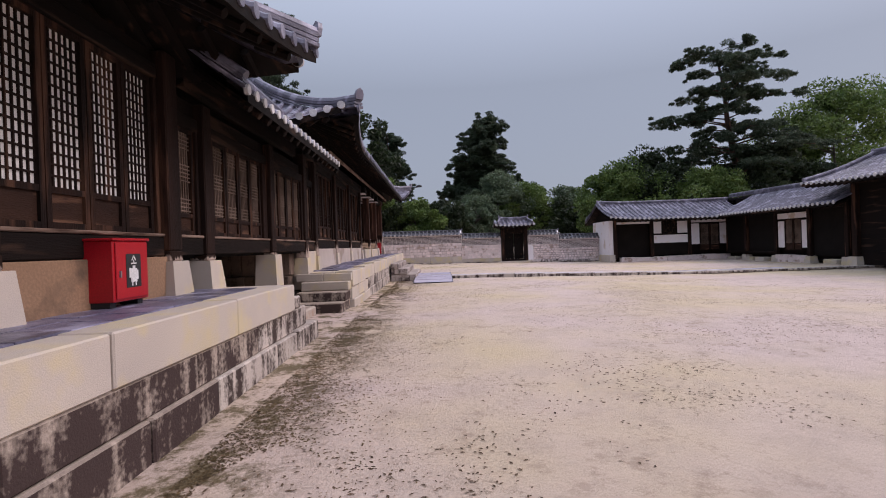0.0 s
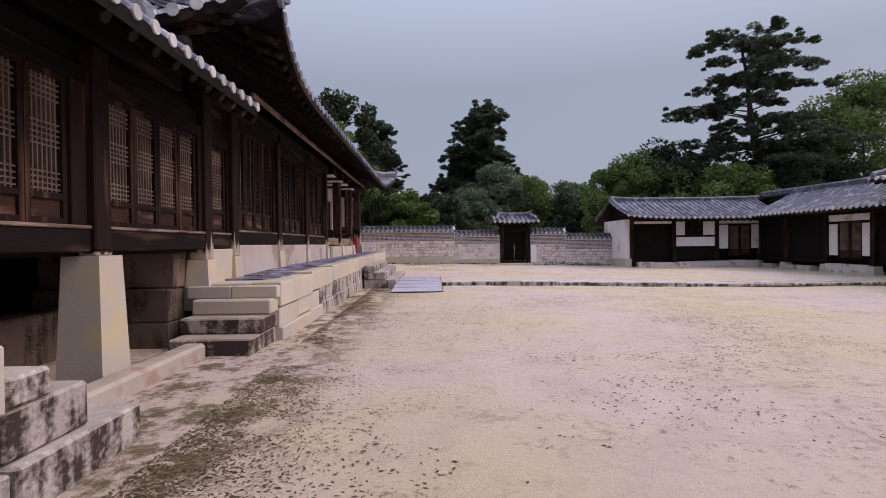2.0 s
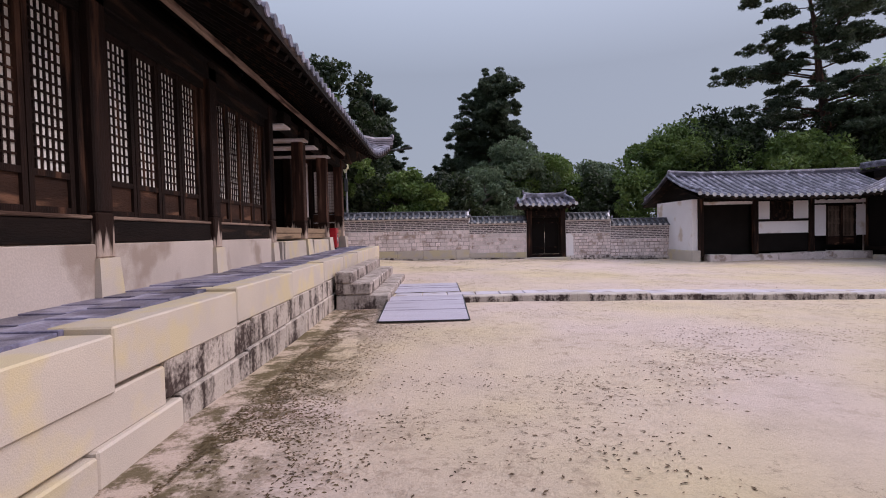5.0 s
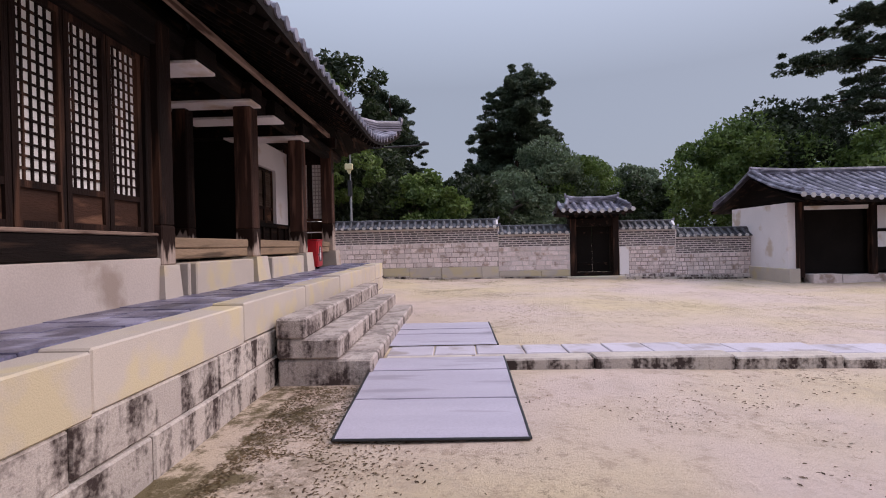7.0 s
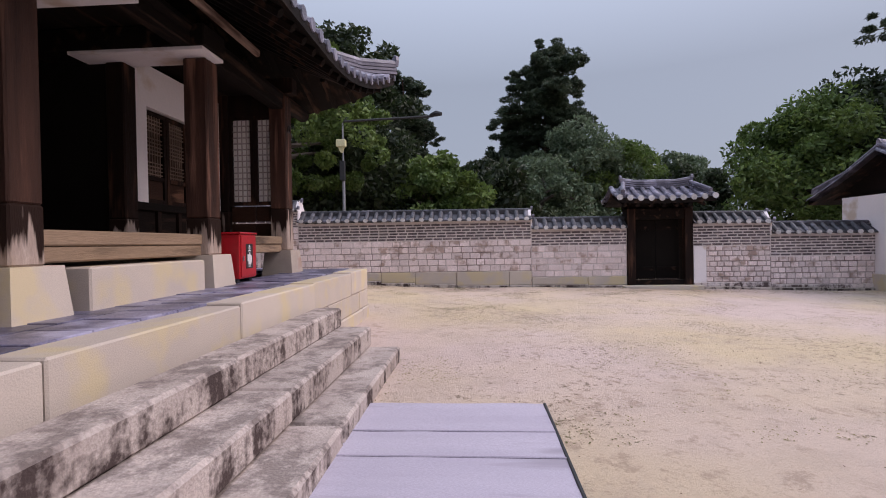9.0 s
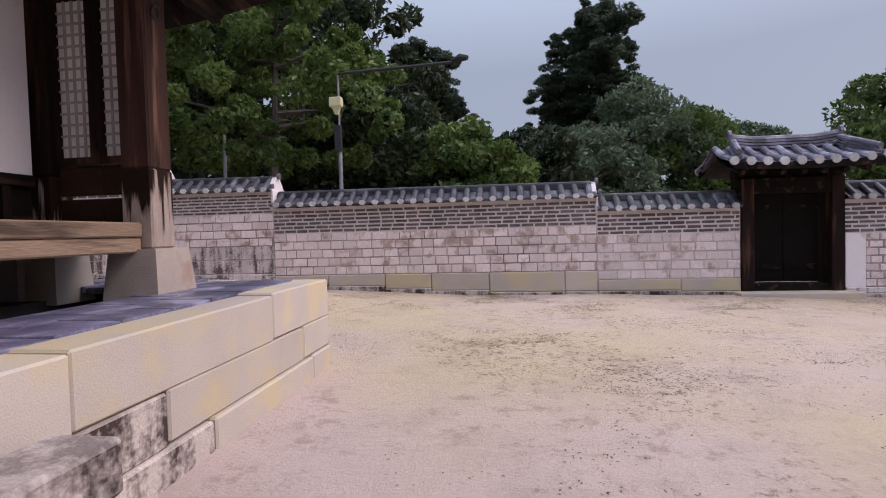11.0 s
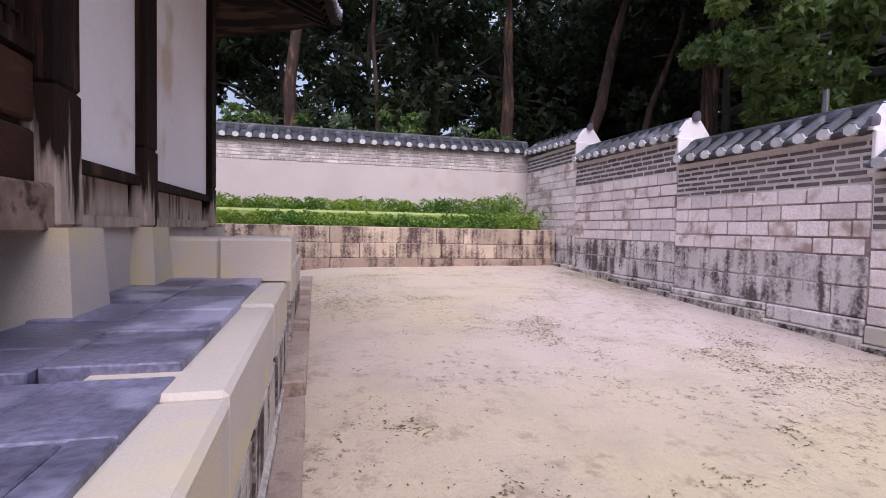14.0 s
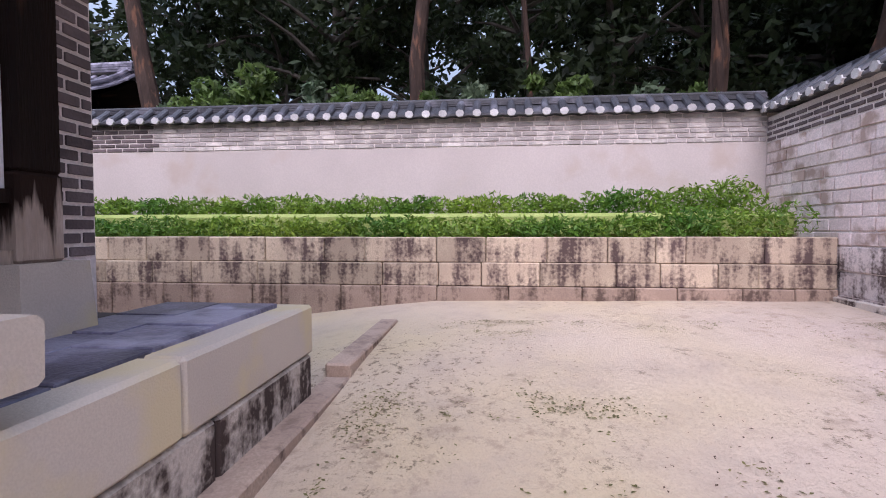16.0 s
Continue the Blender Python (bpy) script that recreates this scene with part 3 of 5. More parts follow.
def build_mat(y0, y1, za, zb, seams, label):
    """A mat with dark bound edges lying between two heights."""
    x0, x1 = -1.02, 0.46
    m = thing("floor_mat", (x0 + x1) / 2, (y0 + y1) / 2, min(za, zb), label, "mat", "lilac mats")
    zf = lambda y: lerp(za, zb, (y - y0) / (y1 - y0))
    n = max(8, int((y1 - y0) * 10))
    rows = []
    for i in range(n + 1):
        y = lerp(y0, y1, i / n)
        rows.append([(x0 + (x1 - x0) * k / 8, y, zf(y) + 0.006 * noise.noise(Vector((k * 0.8, y * 1.3, 0))) + 0.003 * noise.noise(Vector((k * 0.3, y * 9.0, 2)))) for k in range(9)])
    part("sheet", Mesh().grid(rows), M_MAT, m, smooth=True)
    for x in (x0, x1):
        part("edge_binding", Mesh().tube([(x, lerp(y0, y1, i / 12), zf(lerp(y0, y1, i / 12)) - 0.004) for i in range(13)], 0.013, 6), M_BLACK, m, "dark bound edge")
    if y0 < 20:
        part("edge_binding", Mesh().tube([(x0, y0, zf(y0) - 0.004), (x1, y0, zf(y0) - 0.004)], 0.011, 6), M_BLACK, m, "dark bound edge")
    for y in seams:
        part("seam", Mesh().box(x0, x1, y - 0.01, y + 0.01, zf(y) - 0.02, zf(y) + 0.004), M_SEAM, m, "darker seam")


build_mat(18.5, 20.56, ground_z(0, 18.5) + 0.03, 0.325, (19.3, 20.1), "lilac-grey ribbed mat ramped up to the kerb")
build_mat(21.38, 23.25, 0.30, ground_z(0, 23) + 0.03, (22.22, 22.64), "lilac-grey ribbed mat beyond the flagstones")


# ---- roofs ----
def tiled_slope(roof, ox, oy, along, inward, length, width, ze, zr, hip0=0.0, hip1=0.0, lift0=0.0, lift1=0.0, flare0=0.0, flare1=0.0, spacing=0.29, r=0.075, sag=0.14, rafters=True, soffit=0.9, ends=True, end_mat=None):
    """One slope of a tiled roof: pan sheet, rows of half-round cover tiles with limed ends, boarding and rafters beneath."""
    ax, ay = along
    ix, iy = inward

    def up(s):
        a, b = max(0, 1 - s / 3.2), max(0, 1 - (length - s) / 3.2)
        return lift0 * a ** 2.2 + lift1 * b ** 2.2, flare0 * a ** 2.2 + flare1 * b ** 2.2

    def at(s, v, dz=0.0):
        lift, fl = up(s)
        d = v * width - fl * (1 - v)
        z = lerp(ze, zr, v) - sag * 4 * v * (1 - v) * (zr - ze) * 0.5 + lift * (1 - v) ** 2 + dz
        return Vector((ox + ax * s + ix * d, oy + ay * s + iy * d, z))

    def vmax(s):
        m = 1.0
        if hip0:
            m = min(m, s / hip0)
        if hip1:
            m = min(m, (length - s) / hip1)
        return max(m, 0.02)

    ns, nv = max(6, int(length / 0.35)), 8
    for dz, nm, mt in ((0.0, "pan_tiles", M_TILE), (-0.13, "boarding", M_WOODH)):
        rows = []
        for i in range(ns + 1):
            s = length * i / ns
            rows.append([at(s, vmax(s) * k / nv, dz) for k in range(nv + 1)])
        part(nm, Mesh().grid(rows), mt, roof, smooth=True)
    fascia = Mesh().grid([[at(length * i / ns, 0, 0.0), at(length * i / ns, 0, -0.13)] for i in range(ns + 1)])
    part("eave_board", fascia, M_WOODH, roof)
    n = max(2, int(length / spacing))
    for i in range(n + 1):
        s = length * (i + 0.02) / (n + 0.04)
        vm = vmax(s)
        run = vm * width
        nt = max(1, int(run / 0.34))
        vs, fs = [], []
        side = Vector((ax, ay, 0))
        for k in range(nt):
            for q, rr in ((0.0, r * 1.04), (1.0, r * 0.92)):
                v = vm * (k + q) / nt
                c = at(s, v, 0.01)
                vs += [c + side * (rr * math.cos(math.pi * j / 5)) + Vector((0, 0, rr * math.sin(math.pi * j / 5))) for j in range(6)]
        for k in range(2 * nt - 1):
            fs += [(k * 6 + j, k * 6 + j + 1, (k + 1) * 6 + j + 1, (k + 1) * 6 + j) for j in range(5)]
        row = part("cover_tiles", Mesh().add(vs, fs), M_TILE, roof)
        if ends:
            c = at(s, 0, 0.0)
            out = Vector((-ix, -iy, 0))
            disc = [c + out * 0.02 + side * (r * 1.05 * math.cos(2 * math.pi * j / 10)) + Vector((0, 0, 0.015 + r * 1.05 * math.sin(2 * math.pi * j / 10))) for j in range(10)]
            back = [p - out * 0.05 for p in disc]
            part("tile_end", Mesh().add(disc + back, [tuple(range(10))] + [(j, 10 + j, 10 + (j + 1) % 10, (j + 1) % 10) for j in range(10)]), end_mat or M_TILEEND, row)
    if rafters:
        k = 0
        s = 0.15
        while s < length:
            vm = min(vmax(s), soffit / width)
            if vm * width > 0.25:
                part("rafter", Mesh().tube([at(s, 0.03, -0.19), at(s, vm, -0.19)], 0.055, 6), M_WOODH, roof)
            s += 0.34
    return at


def ridge(roof, path, w=0.2, h=0.26):
    """A ridge of stacked flat tiles with a round cap."""
    path = [Vector(p) for p in path]
    n = len(path)
    for k in range(3):
        vs, fs = [], []
        for i, p in enumerate(path):
            d = path[min(i + 1, n - 1)] - path[max(i - 1, 0)]
            s = Vector((-d.y, d.x, 0)).normalized() * (w / 2 - 0.015 * k)
            z0, z1 = Vector((0, 0, h * k / 3)), Vector((0, 0, h * (k + 1) / 3 - 0.02))
            vs += [p - s + z0, p + s + z0, p + s + z1, p - s + z1]
        for i in range(n - 1):
            fs += [(4 * i + j, 4 * i + (j + 1) % 4, 4 * i + 4 + (j + 1) % 4, 4 * i + 4 + j) for j in range(4)]
        fs += [(0, 1, 2, 3), tuple(4 * n - 4 + j for j in (3, 2, 1, 0))]
        part("ridge_course", Mesh().add(vs, fs), M_TILE, roof)
    part("ridge_cap", Mesh().tube([p + Vector((0, 0, h)) for p in path], w * 0.36, 8), M_TILE, roof)


def end_ornament(roof, p, d, size=0.3):
    """The upright shield tile that closes a ridge."""
    d = Vector((d[0], d[1], 0)).normalized()
    s = Vector((-d.y, d.x, 0))
    prof = [(-0.38, 0), (-0.42, 0.5), (-0.3, 0.85), (0, 1.05), (0.3, 0.85), (0.42, 0.5), (0.38, 0)]
    p = Vector(p)
    f = [p + s * (a * size) + Vector((0, 0, b * size)) + d * (0.04 + 0.15 * size * b) for a, b in prof]
    g = [q - d * 0.06 for q in f]
    n = len(prof)
    part("ridge_end_tile", Mesh().add(f + g, [tuple(range(n)), tuple(range(n, 2 * n))[::-1]] + [(j, n + j, n + (j + 1) % n, (j + 1) % n) for j in range(n)]), M_TILE, roof)


# ---- the hall ----
HALL = thing("palace_hall", -4, 18, 1.1, "long dark timber palace hall with lattice doors and tiled roof", "building")
roof_main = part("roof", Mesh().box(-5.45, -5.25, 14.2, 24.3, 4.8, 6.1), M_WOODH, HALL)
EX, EB, EY0, EY1 = -1.85, -8.85, 10.2, 28.4
RW, RZ, HIP = 3.5, 6.35, 3.6
front = tiled_slope(roof_main, EX, EY0, (0, 1), (-1, 0), EY1 - EY0, RW, 4.05, RZ, HIP, HIP, 0.32, 0.68, 0.3, 0.3, soffit=2.6, end_mat=M_TILE)
south = tiled_slope(roof_main, EB, EY0, (1, 0), (0, 1), EX - EB, HIP, 4.05, RZ, RW, RW, 0.32, 0.32, 0.2, 0.3, soffit=2.2)
north = tiled_slope(roof_main, EX, EY1, (-1, 0), (0, -1), EX - EB, HIP, 4.05, RZ, RW, RW, 0.68, 0.5, 0.3, 0.2, soffit=2.0, end_mat=M_TILE)
back = tiled_slope(roof_main, EB, EY1, (0, -1), (1, 0), EY1 - EY0, RW, 4.05, RZ, HIP, HIP, 0.5, 0.32, spacing=0.6, rafters=False, ends=False)
for y0, y1, d in ((0.0, HIP, (1, -1)), (EY1 - EY0, EY1 - EY0 - HIP, (1, 1))):
    pts = [front(lerp(y0, y1, k / 8), k / 8) + Vector((0, 0, 0.03)) for k in range(9)]
    ridge(roof_main, pts, 0.24, 0.2)
    end_ornament(roof_main, pts[0] + Vector((0, 0, 0.16)), d, 0.22)
ridge(roof_main, [(-5.35, EY0 + HIP, RZ), (-5.35, EY1 - HIP, RZ)], 0.3, 0.4)

# lower roof of the link between the halls
LINK = thing("link_gallery", -3, 8.5, 1.4, "low timber gallery on stone pillars with tiled roof", "building")
roof_link = part("roof", Mesh().box(-3.2, -3.1, 6.2, 11, 3.6, 3.9), M_WOODH, LINK)
tiled_slope(roof_link, -2.2, 5.9, (0, 1), (-1, 0), 5.3, 0.95, 3.42, 4.15, soffit=0.9, sag=0.1, spacing=0.27, r=0.06)
tiled_slope(roof_link, -5.4, 11.2, (0, -1), (1, 0), 5.3, 2.25, 3.42, 4.15, soffit=0.9, sag=0.1, rafters=False, ends=False)
ridge(roof_link, [(-3.15, 5.85, 4.15), (-3.15, 11.2, 4.12)], 0.24, 0.2)
ridge(roof_link, [(-2.25, 5.98, 3.5), (-3.15, 5.98, 4.15)], 0.2, 0.12)

# near hall's roof
NEAR = thing("near_hall", -4, 2, 1.1, "near timber hall with white papered lattice windows", "building")
roof_near = part("roof", Mesh().box(-5.6, -5.4, -4, 2.4, 4.6, 6.1), M_WOODH, NEAR)
NY1 = 6.2
nfront = tiled_slope(roof_near, -1.75, -9.0, (0, 1), (-1, 0), NY1 + 9.0, 4.0, 3.72, 6.3, 0, 3.6, 0, 0.24, 0, 0.3, soffit=2.6, end_mat=M_TILE)
nnorth = tiled_slope(roof_near, -1.75, NY1, (-1, 0), (0, -1), 8.0, 3.6, 3.72, 6.3, 4.0, 4.0, 0.24, 0.24, 0.3, 0.2, soffit=1.4)
pts = [nfront(15.2 - 3.6 * k / 8, k / 8) + Vector((0, 0, 0.03)) for k in range(9)]
ridge(roof_near, pts, 0.24, 0.2)
end_ornament(roof_near, pts[0] + Vector((0, 0, 0.16)), (1, 1), 0.2)


# ---- facade ----
def post(parent, x, y, zb, zt, w=0.24, base=0.32, zbase=None, bare=0.6, spread=0.06, stone=None, wood=None):
    """A timber post, bleached at the foot, on a dressed stone base."""
    zbase = top_z(y) if zbase is None else zbase
    p = part("post", Mesh().box(x - w / 2, x + w / 2, y - w / 2, y + w / 2, zb + bare, zt, 0.015), wood or M_WOOD, parent)
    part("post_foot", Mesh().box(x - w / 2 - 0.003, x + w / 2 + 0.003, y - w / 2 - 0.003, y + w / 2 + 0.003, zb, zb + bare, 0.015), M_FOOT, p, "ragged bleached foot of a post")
    part("post_base", Mesh().frustum(x, y, zbase - 0.05, zb, base + spread, base + spread, base, base), stone or M_GRANITE, p, "tapered granite base")
    return p


def leaf(parent, y0, y1, z0, z1, x, style, paper, along="y", flip=1, panel_h=0.30, bar_mat=None):
    """A lattice door or window leaf: frame, bars, paper and, at the foot, a wooden panel."""
    def put(m, u0, u1, w0, w1, a, b):
        lo, hi = (x + a, x + b) if flip > 0 else (x - b, x - a)
        if along == "y":
            m.box(lo, hi, u0, u1, w0, w1)
        else:
            m.box(u0, u1, lo, hi, w0, w1)
        return m
    f = 0.055
    m = Mesh()
    panel = z0 + panel_h
    put(m, y0, y0 + f, z0, z1, 0, 0.05), put(m, y1 - f, y1, z0, z1, 0, 0.05)
    put(m, y0 + f, y1 - f, z1 - f, z1, 0, 0.048), put(m, y0 + f, y1 - f, z0, z0 + f, 0, 0.048)
    if panel_h:
        put(m, y0 + f, y1 - f, panel, panel + f, 0, 0.046)
    ob = part("lattice_leaf", m, M_WOOD, parent)
    if panel_h:
        part("foot_panel", put(Mesh(), y0 + f, y1 - f, z0 + f, panel, 0.0, 0.02), M_PANEL, ob)
    u0, u1, w0, w1 = y0 + f, y1 - f, panel + f, z1 - f
    part("paper", put(Mesh(), u0, u1, w0, w1, -0.012, 0.004), paper, ob)
    bars = Mesh()
    if style == "grid":
        nu, nw = max(3, round((u1 - u0) / 0.07)), max(4, round((w1 - w0) / 0.095))
        for i in range(1, nu):
            c = lerp(u0, u1, i / nu)
            put(bars, c - 0.0075, c + 0.0075, w0, w1, 0.004, 0.022)
        for i in range(1, nw):
            c = lerp(w0, w1, i / nw)
            put(bars, u0, u1, c - 0.009, c + 0.009, 0.004, 0.02)
    else:
        nu = max(3, round((u1 - u0) / 0.055))
        for i in range(1, nu):
            c = lerp(u0, u1, i / nu)
            put(bars, c - 0.008, c + 0.008, w0, w1, 0.004, 0.03)
        h = w1 - w0
        for c0, k in ((w0 + 0.03, 4), (w0 + h * 0.5 - 0.1, 5), (w1 - 0.2, 4)):
            for j in range(k):
                c = c0 + j * 0.05
                put(bars, u0, u1, c - 0.008, c + 0.008, 0.004, 0.028)
    part("lattice", bars, bar_mat or (M_LATTICE if style == "band" else M_WOOD), ob)
    return ob


def bay(parent, y0, y1, n, style, papers, sill, head, x=XP, zt=None, plinth=None, margin=0.0, panel_h=0.3):
    """The infill of one bay between posts: beams, sill, leaves and what closes it below."""
    zt = zt or head + 0.75
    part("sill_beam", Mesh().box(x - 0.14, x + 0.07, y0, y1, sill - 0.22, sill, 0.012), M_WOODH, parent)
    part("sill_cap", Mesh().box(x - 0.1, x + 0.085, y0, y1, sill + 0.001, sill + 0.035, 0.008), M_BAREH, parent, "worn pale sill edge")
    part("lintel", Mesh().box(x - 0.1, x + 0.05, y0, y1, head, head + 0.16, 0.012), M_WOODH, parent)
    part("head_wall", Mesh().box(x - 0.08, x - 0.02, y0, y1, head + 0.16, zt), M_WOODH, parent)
    if plinth:
        zb = top_z((y0 + y1) / 2)
        part("plinth", Mesh().box(x - 0.3, x + 0.10, y0, y1, zb - 0.05, sill - 0.225, 0.01), plinth[0], parent, plinth[1])
    a, b = y0 + margin, y1 - margin
    if margin:
        for u0, u1 in ((y0, a), (b, y1)):
            part("jamb", Mesh().box(x - 0.1, x + 0.04, u0, u1, sill + 0.036, head, 0.008), M_WOOD, parent)
    w = (b - a) / n
    for i in range(n):
        leaf(parent, a + i * w + 0.006, a + (i + 1) * w - 0.006, sill + 0.04, head, x - 0.05, style, papers[i % len(papers)], panel_h=panel_h)
    # near-black sheet: the room's darkness behind the leaves, as colour
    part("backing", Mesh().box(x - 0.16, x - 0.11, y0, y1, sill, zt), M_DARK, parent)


WHITE_PLINTH = (M_PLINTH, "pale cream plastered plinth")
CLAY_PLINTH = (M_CLAY, "brown clay plinth")
ZS = 1.78
for y in (11.75, 12.76, 15.2, 17.58, 20.02):
    post(HALL, XP, y, top_z(y) + 0.36, 4.05, 0.24, 0.29, bare=0.42, spread=0.05)
for y in (22.32, 24.75, 27.1):
    post(HALL, XP, y, top_z(y) + 0.38, 3.776 if y < 27 else 4.05, 0.27, 0.42, bare=0.42 if y < 27 else 0.66, spread=0.08, stone=M_BASE if y > 27 else None, wood=M_LITWOOD)
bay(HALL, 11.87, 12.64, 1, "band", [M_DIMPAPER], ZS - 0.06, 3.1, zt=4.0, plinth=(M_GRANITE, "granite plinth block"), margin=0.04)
bay(HALL, 12.88, 15.08, 4, "grid", [M_GREYPAPER, M_PAPER, M_GREYPAPER, M_PAPER], ZS, 3.62, zt=4.0, plinth=WHITE_PLINTH, margin=0.08)
bay(HALL, 15.32, 17.46, 4, "grid", [M_PAPER], ZS, 3.62, zt=4.0, plinth=WHITE_PLINTH, margin=0.1)
bay(HALL, 17.70, 19.90, 4, "grid", [M_PAPER], ZS, 3.62, zt=4.0, plinth=WHITE_PLINTH, margin=0.1)
part("eave_purlin", Mesh().tube([(XP, 11, 4.02), (XP, 28.2, 4.02)], 0.12, 10), M_WOODH, HALL)
part("eave_beam", Mesh().box(XP - 0.1, XP + 0.1, 19.9, 27.2, 3.82, 3.95, 0.012), M_WOODH, HALL)
part("eave_beam", Mesh().box(XP - 0.02, XP + 0.12, 11.6, 19.88, 3.76, 3.95, 0.012), M_WOODH, HALL)

# link: posts on stone bases and one tall pillar over the passage
LX = -3.20
post(LINK, LX, 6.75, 1.42, 3.5, 0.24, 0.34, 1.0, 0.08, 0.1)
post(LINK, LX, 9.34, 1.46, 3.5, 0.24, 0.36, 0.1, 0.05, 0.1)
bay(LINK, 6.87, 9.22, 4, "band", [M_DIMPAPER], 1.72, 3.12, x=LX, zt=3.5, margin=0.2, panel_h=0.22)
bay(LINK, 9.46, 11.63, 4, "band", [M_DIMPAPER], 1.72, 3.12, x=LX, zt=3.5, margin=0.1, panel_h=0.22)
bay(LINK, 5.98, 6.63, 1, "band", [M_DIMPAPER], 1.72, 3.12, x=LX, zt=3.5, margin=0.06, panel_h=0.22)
part("link_floor", Mesh().box(-5.4, LX - 0.05, 6.0, 11.6, 1.46, 1.62), M_DARK, LINK)
# near-black panel closes the passage and carries its gloom in the colour
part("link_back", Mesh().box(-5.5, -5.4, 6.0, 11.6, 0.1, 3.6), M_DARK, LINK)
# masonry round the passage below the gallery
UNDER = thing("passage_masonry", -3, 9, 0.1, "rough granite blocks lining the passage under the gallery", "masonry", "", "structure")
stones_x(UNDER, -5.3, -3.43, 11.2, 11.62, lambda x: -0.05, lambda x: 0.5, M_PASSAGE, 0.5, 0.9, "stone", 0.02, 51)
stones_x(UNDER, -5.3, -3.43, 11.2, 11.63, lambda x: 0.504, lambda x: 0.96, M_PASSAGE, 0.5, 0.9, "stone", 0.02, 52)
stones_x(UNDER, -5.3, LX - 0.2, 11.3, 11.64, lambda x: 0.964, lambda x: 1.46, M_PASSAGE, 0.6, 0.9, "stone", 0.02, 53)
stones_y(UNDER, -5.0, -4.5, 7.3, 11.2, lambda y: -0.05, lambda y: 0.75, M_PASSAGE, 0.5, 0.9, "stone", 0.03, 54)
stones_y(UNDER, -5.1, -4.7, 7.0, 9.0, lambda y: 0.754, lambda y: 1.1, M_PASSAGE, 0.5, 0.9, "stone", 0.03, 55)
part("kerb_stone", Mesh().box(-2.92, -2.66, 8.2, 10.58, 0.0, 0.34, 0.035), M_BASE, UNDER)
part("end_stone", Mesh().box(-2.45, XE, 6.96, 7.27, 0.69, 0.86, 0.02), M_WEATHERED, UNDER)
part("end_stone", Mesh().box(-2.45, XE - 0.02, 6.96, 7.6, 0.40, 0.686, 0.02), M_WEATHERED, UNDER)
part("end_stone", Mesh().box(-2.45, XE + 0.05, 6.96, 8.05, 0.0, 0.396, 0.02), M_WEATHERED, UNDER)

# near hall's posts and windows
for y in (5.83, 3.38, 0.9, -1.6):
    post(NEAR, LX, y, top_z(y) + 0.40, 3.85, 0.27, 0.36, spread=0.08, bare=0.12)
for a, b in ((3.52, 5.69), (1.04, 3.24), (-1.46, 0.76)):
    bay(NEAR, a, b, 4, "grid", [M_PAPER], 1.72, 3.52, x=LX, zt=3.85, plinth=CLAY_PLINTH, margin=0.06)
part("near_end_wall", Mesh().box(-7.5, LX - 0.14, 5.75, 5.9, 1.0, 3.9), M_WOODH, NEAR)

# open porch: floor, plinths, rooms behind, ceiling
for a, b in ((20.15, 22.18), (22.46, 24.61), (24.89, 26.95)):
    part("floor_edge", Mesh().box(XP - 0.16, XP + 0.06, a, b, 1.655, 1.775, 0.012), M_FLOORWOOD, HALL)
    part("floor_edge", Mesh().box(XP - 0.15, XP + 0.045, a, b, 1.53, 1.651, 0.012), M_FLOORWOOD, HALL)
for a, b in ((20.25, 20.3), (20.42, 22.02), (22.78, 24.4)):
    part("porch_plinth", Mesh().box(XP - 0.3, XP + 0.2, a, b, 1.05, 1.49, 0.015), M_GRANITE, HALL)
for k in range(9):
    part("floorboard", Mesh().box(XP - 0.165 - 0.3 * (k + 1), XP - 0.165 - 0.3 * k - 0.004, 20.1, 27.0, 1.69, 1.77, 0.006), M_FLOORWOOD, HALL)
# near-black wall gives the porch its deep shade by colour
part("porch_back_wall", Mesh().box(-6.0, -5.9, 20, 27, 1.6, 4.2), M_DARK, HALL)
part("porch_back_chest", Mesh().box(-5.85, -5.3, 21.0, 23.6, 1.775, 2.35, 0.02), M_WOODH, HALL)
part("porch_side_wall", Mesh().box(-6, LX - 0.1, 19.9, 20.0, 1.6, 4.2), M_WOODH, HALL)
ROOM = -4.2
part("room_wall", Mesh().box(ROOM - 0.1, ROOM, 24.86, 25.2, 2.2, 3.95), M_PLASTER, HALL, "white plastered wall")
part("room_wall", Mesh().box(ROOM - 0.1, ROOM, 26.2, 26.98, 2.2, 3.95), M_PLASTER, HALL, "white plastered wall")
part("room_wall", Mesh().box(ROOM - 0.1, ROOM, 25.2, 26.2, 3.42, 3.95), M_PLASTER, HALL, "white plastered wall")
part("room_sill", Mesh().box(ROOM - 0.12, ROOM + 0.03, 24.86, 26.98, 2.1, 2.2, 0.01), M_WOODH, HALL)
part("room_dado", Mesh().box(ROOM - 0.1, ROOM - 0.02, 24.86, 26.98, 1.77, 2.1), M_WOODH, HALL)
for k in range(5):
    part("dado_stud", Mesh().box(ROOM - 0.02, ROOM + 0.02, 24.9 + 0.45 * k, 24.97 + 0.45 * k, 1.78, 2.1), M_WOOD, HALL)
# near-black paper stands for the dark of the open doorway
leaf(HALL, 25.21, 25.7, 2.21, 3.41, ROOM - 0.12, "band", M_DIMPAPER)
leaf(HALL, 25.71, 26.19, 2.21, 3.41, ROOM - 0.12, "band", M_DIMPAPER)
part("room_side", Mesh().box(-6, ROOM - 0.02, 24.7, 24.8, 1.77, 4.1), M_DARK, HALL)
for y in (22.32, 24.75):
    post(HALL, ROOM, y, 1.77, 3.776, 0.22, 0.24, 1.4, 0.2)
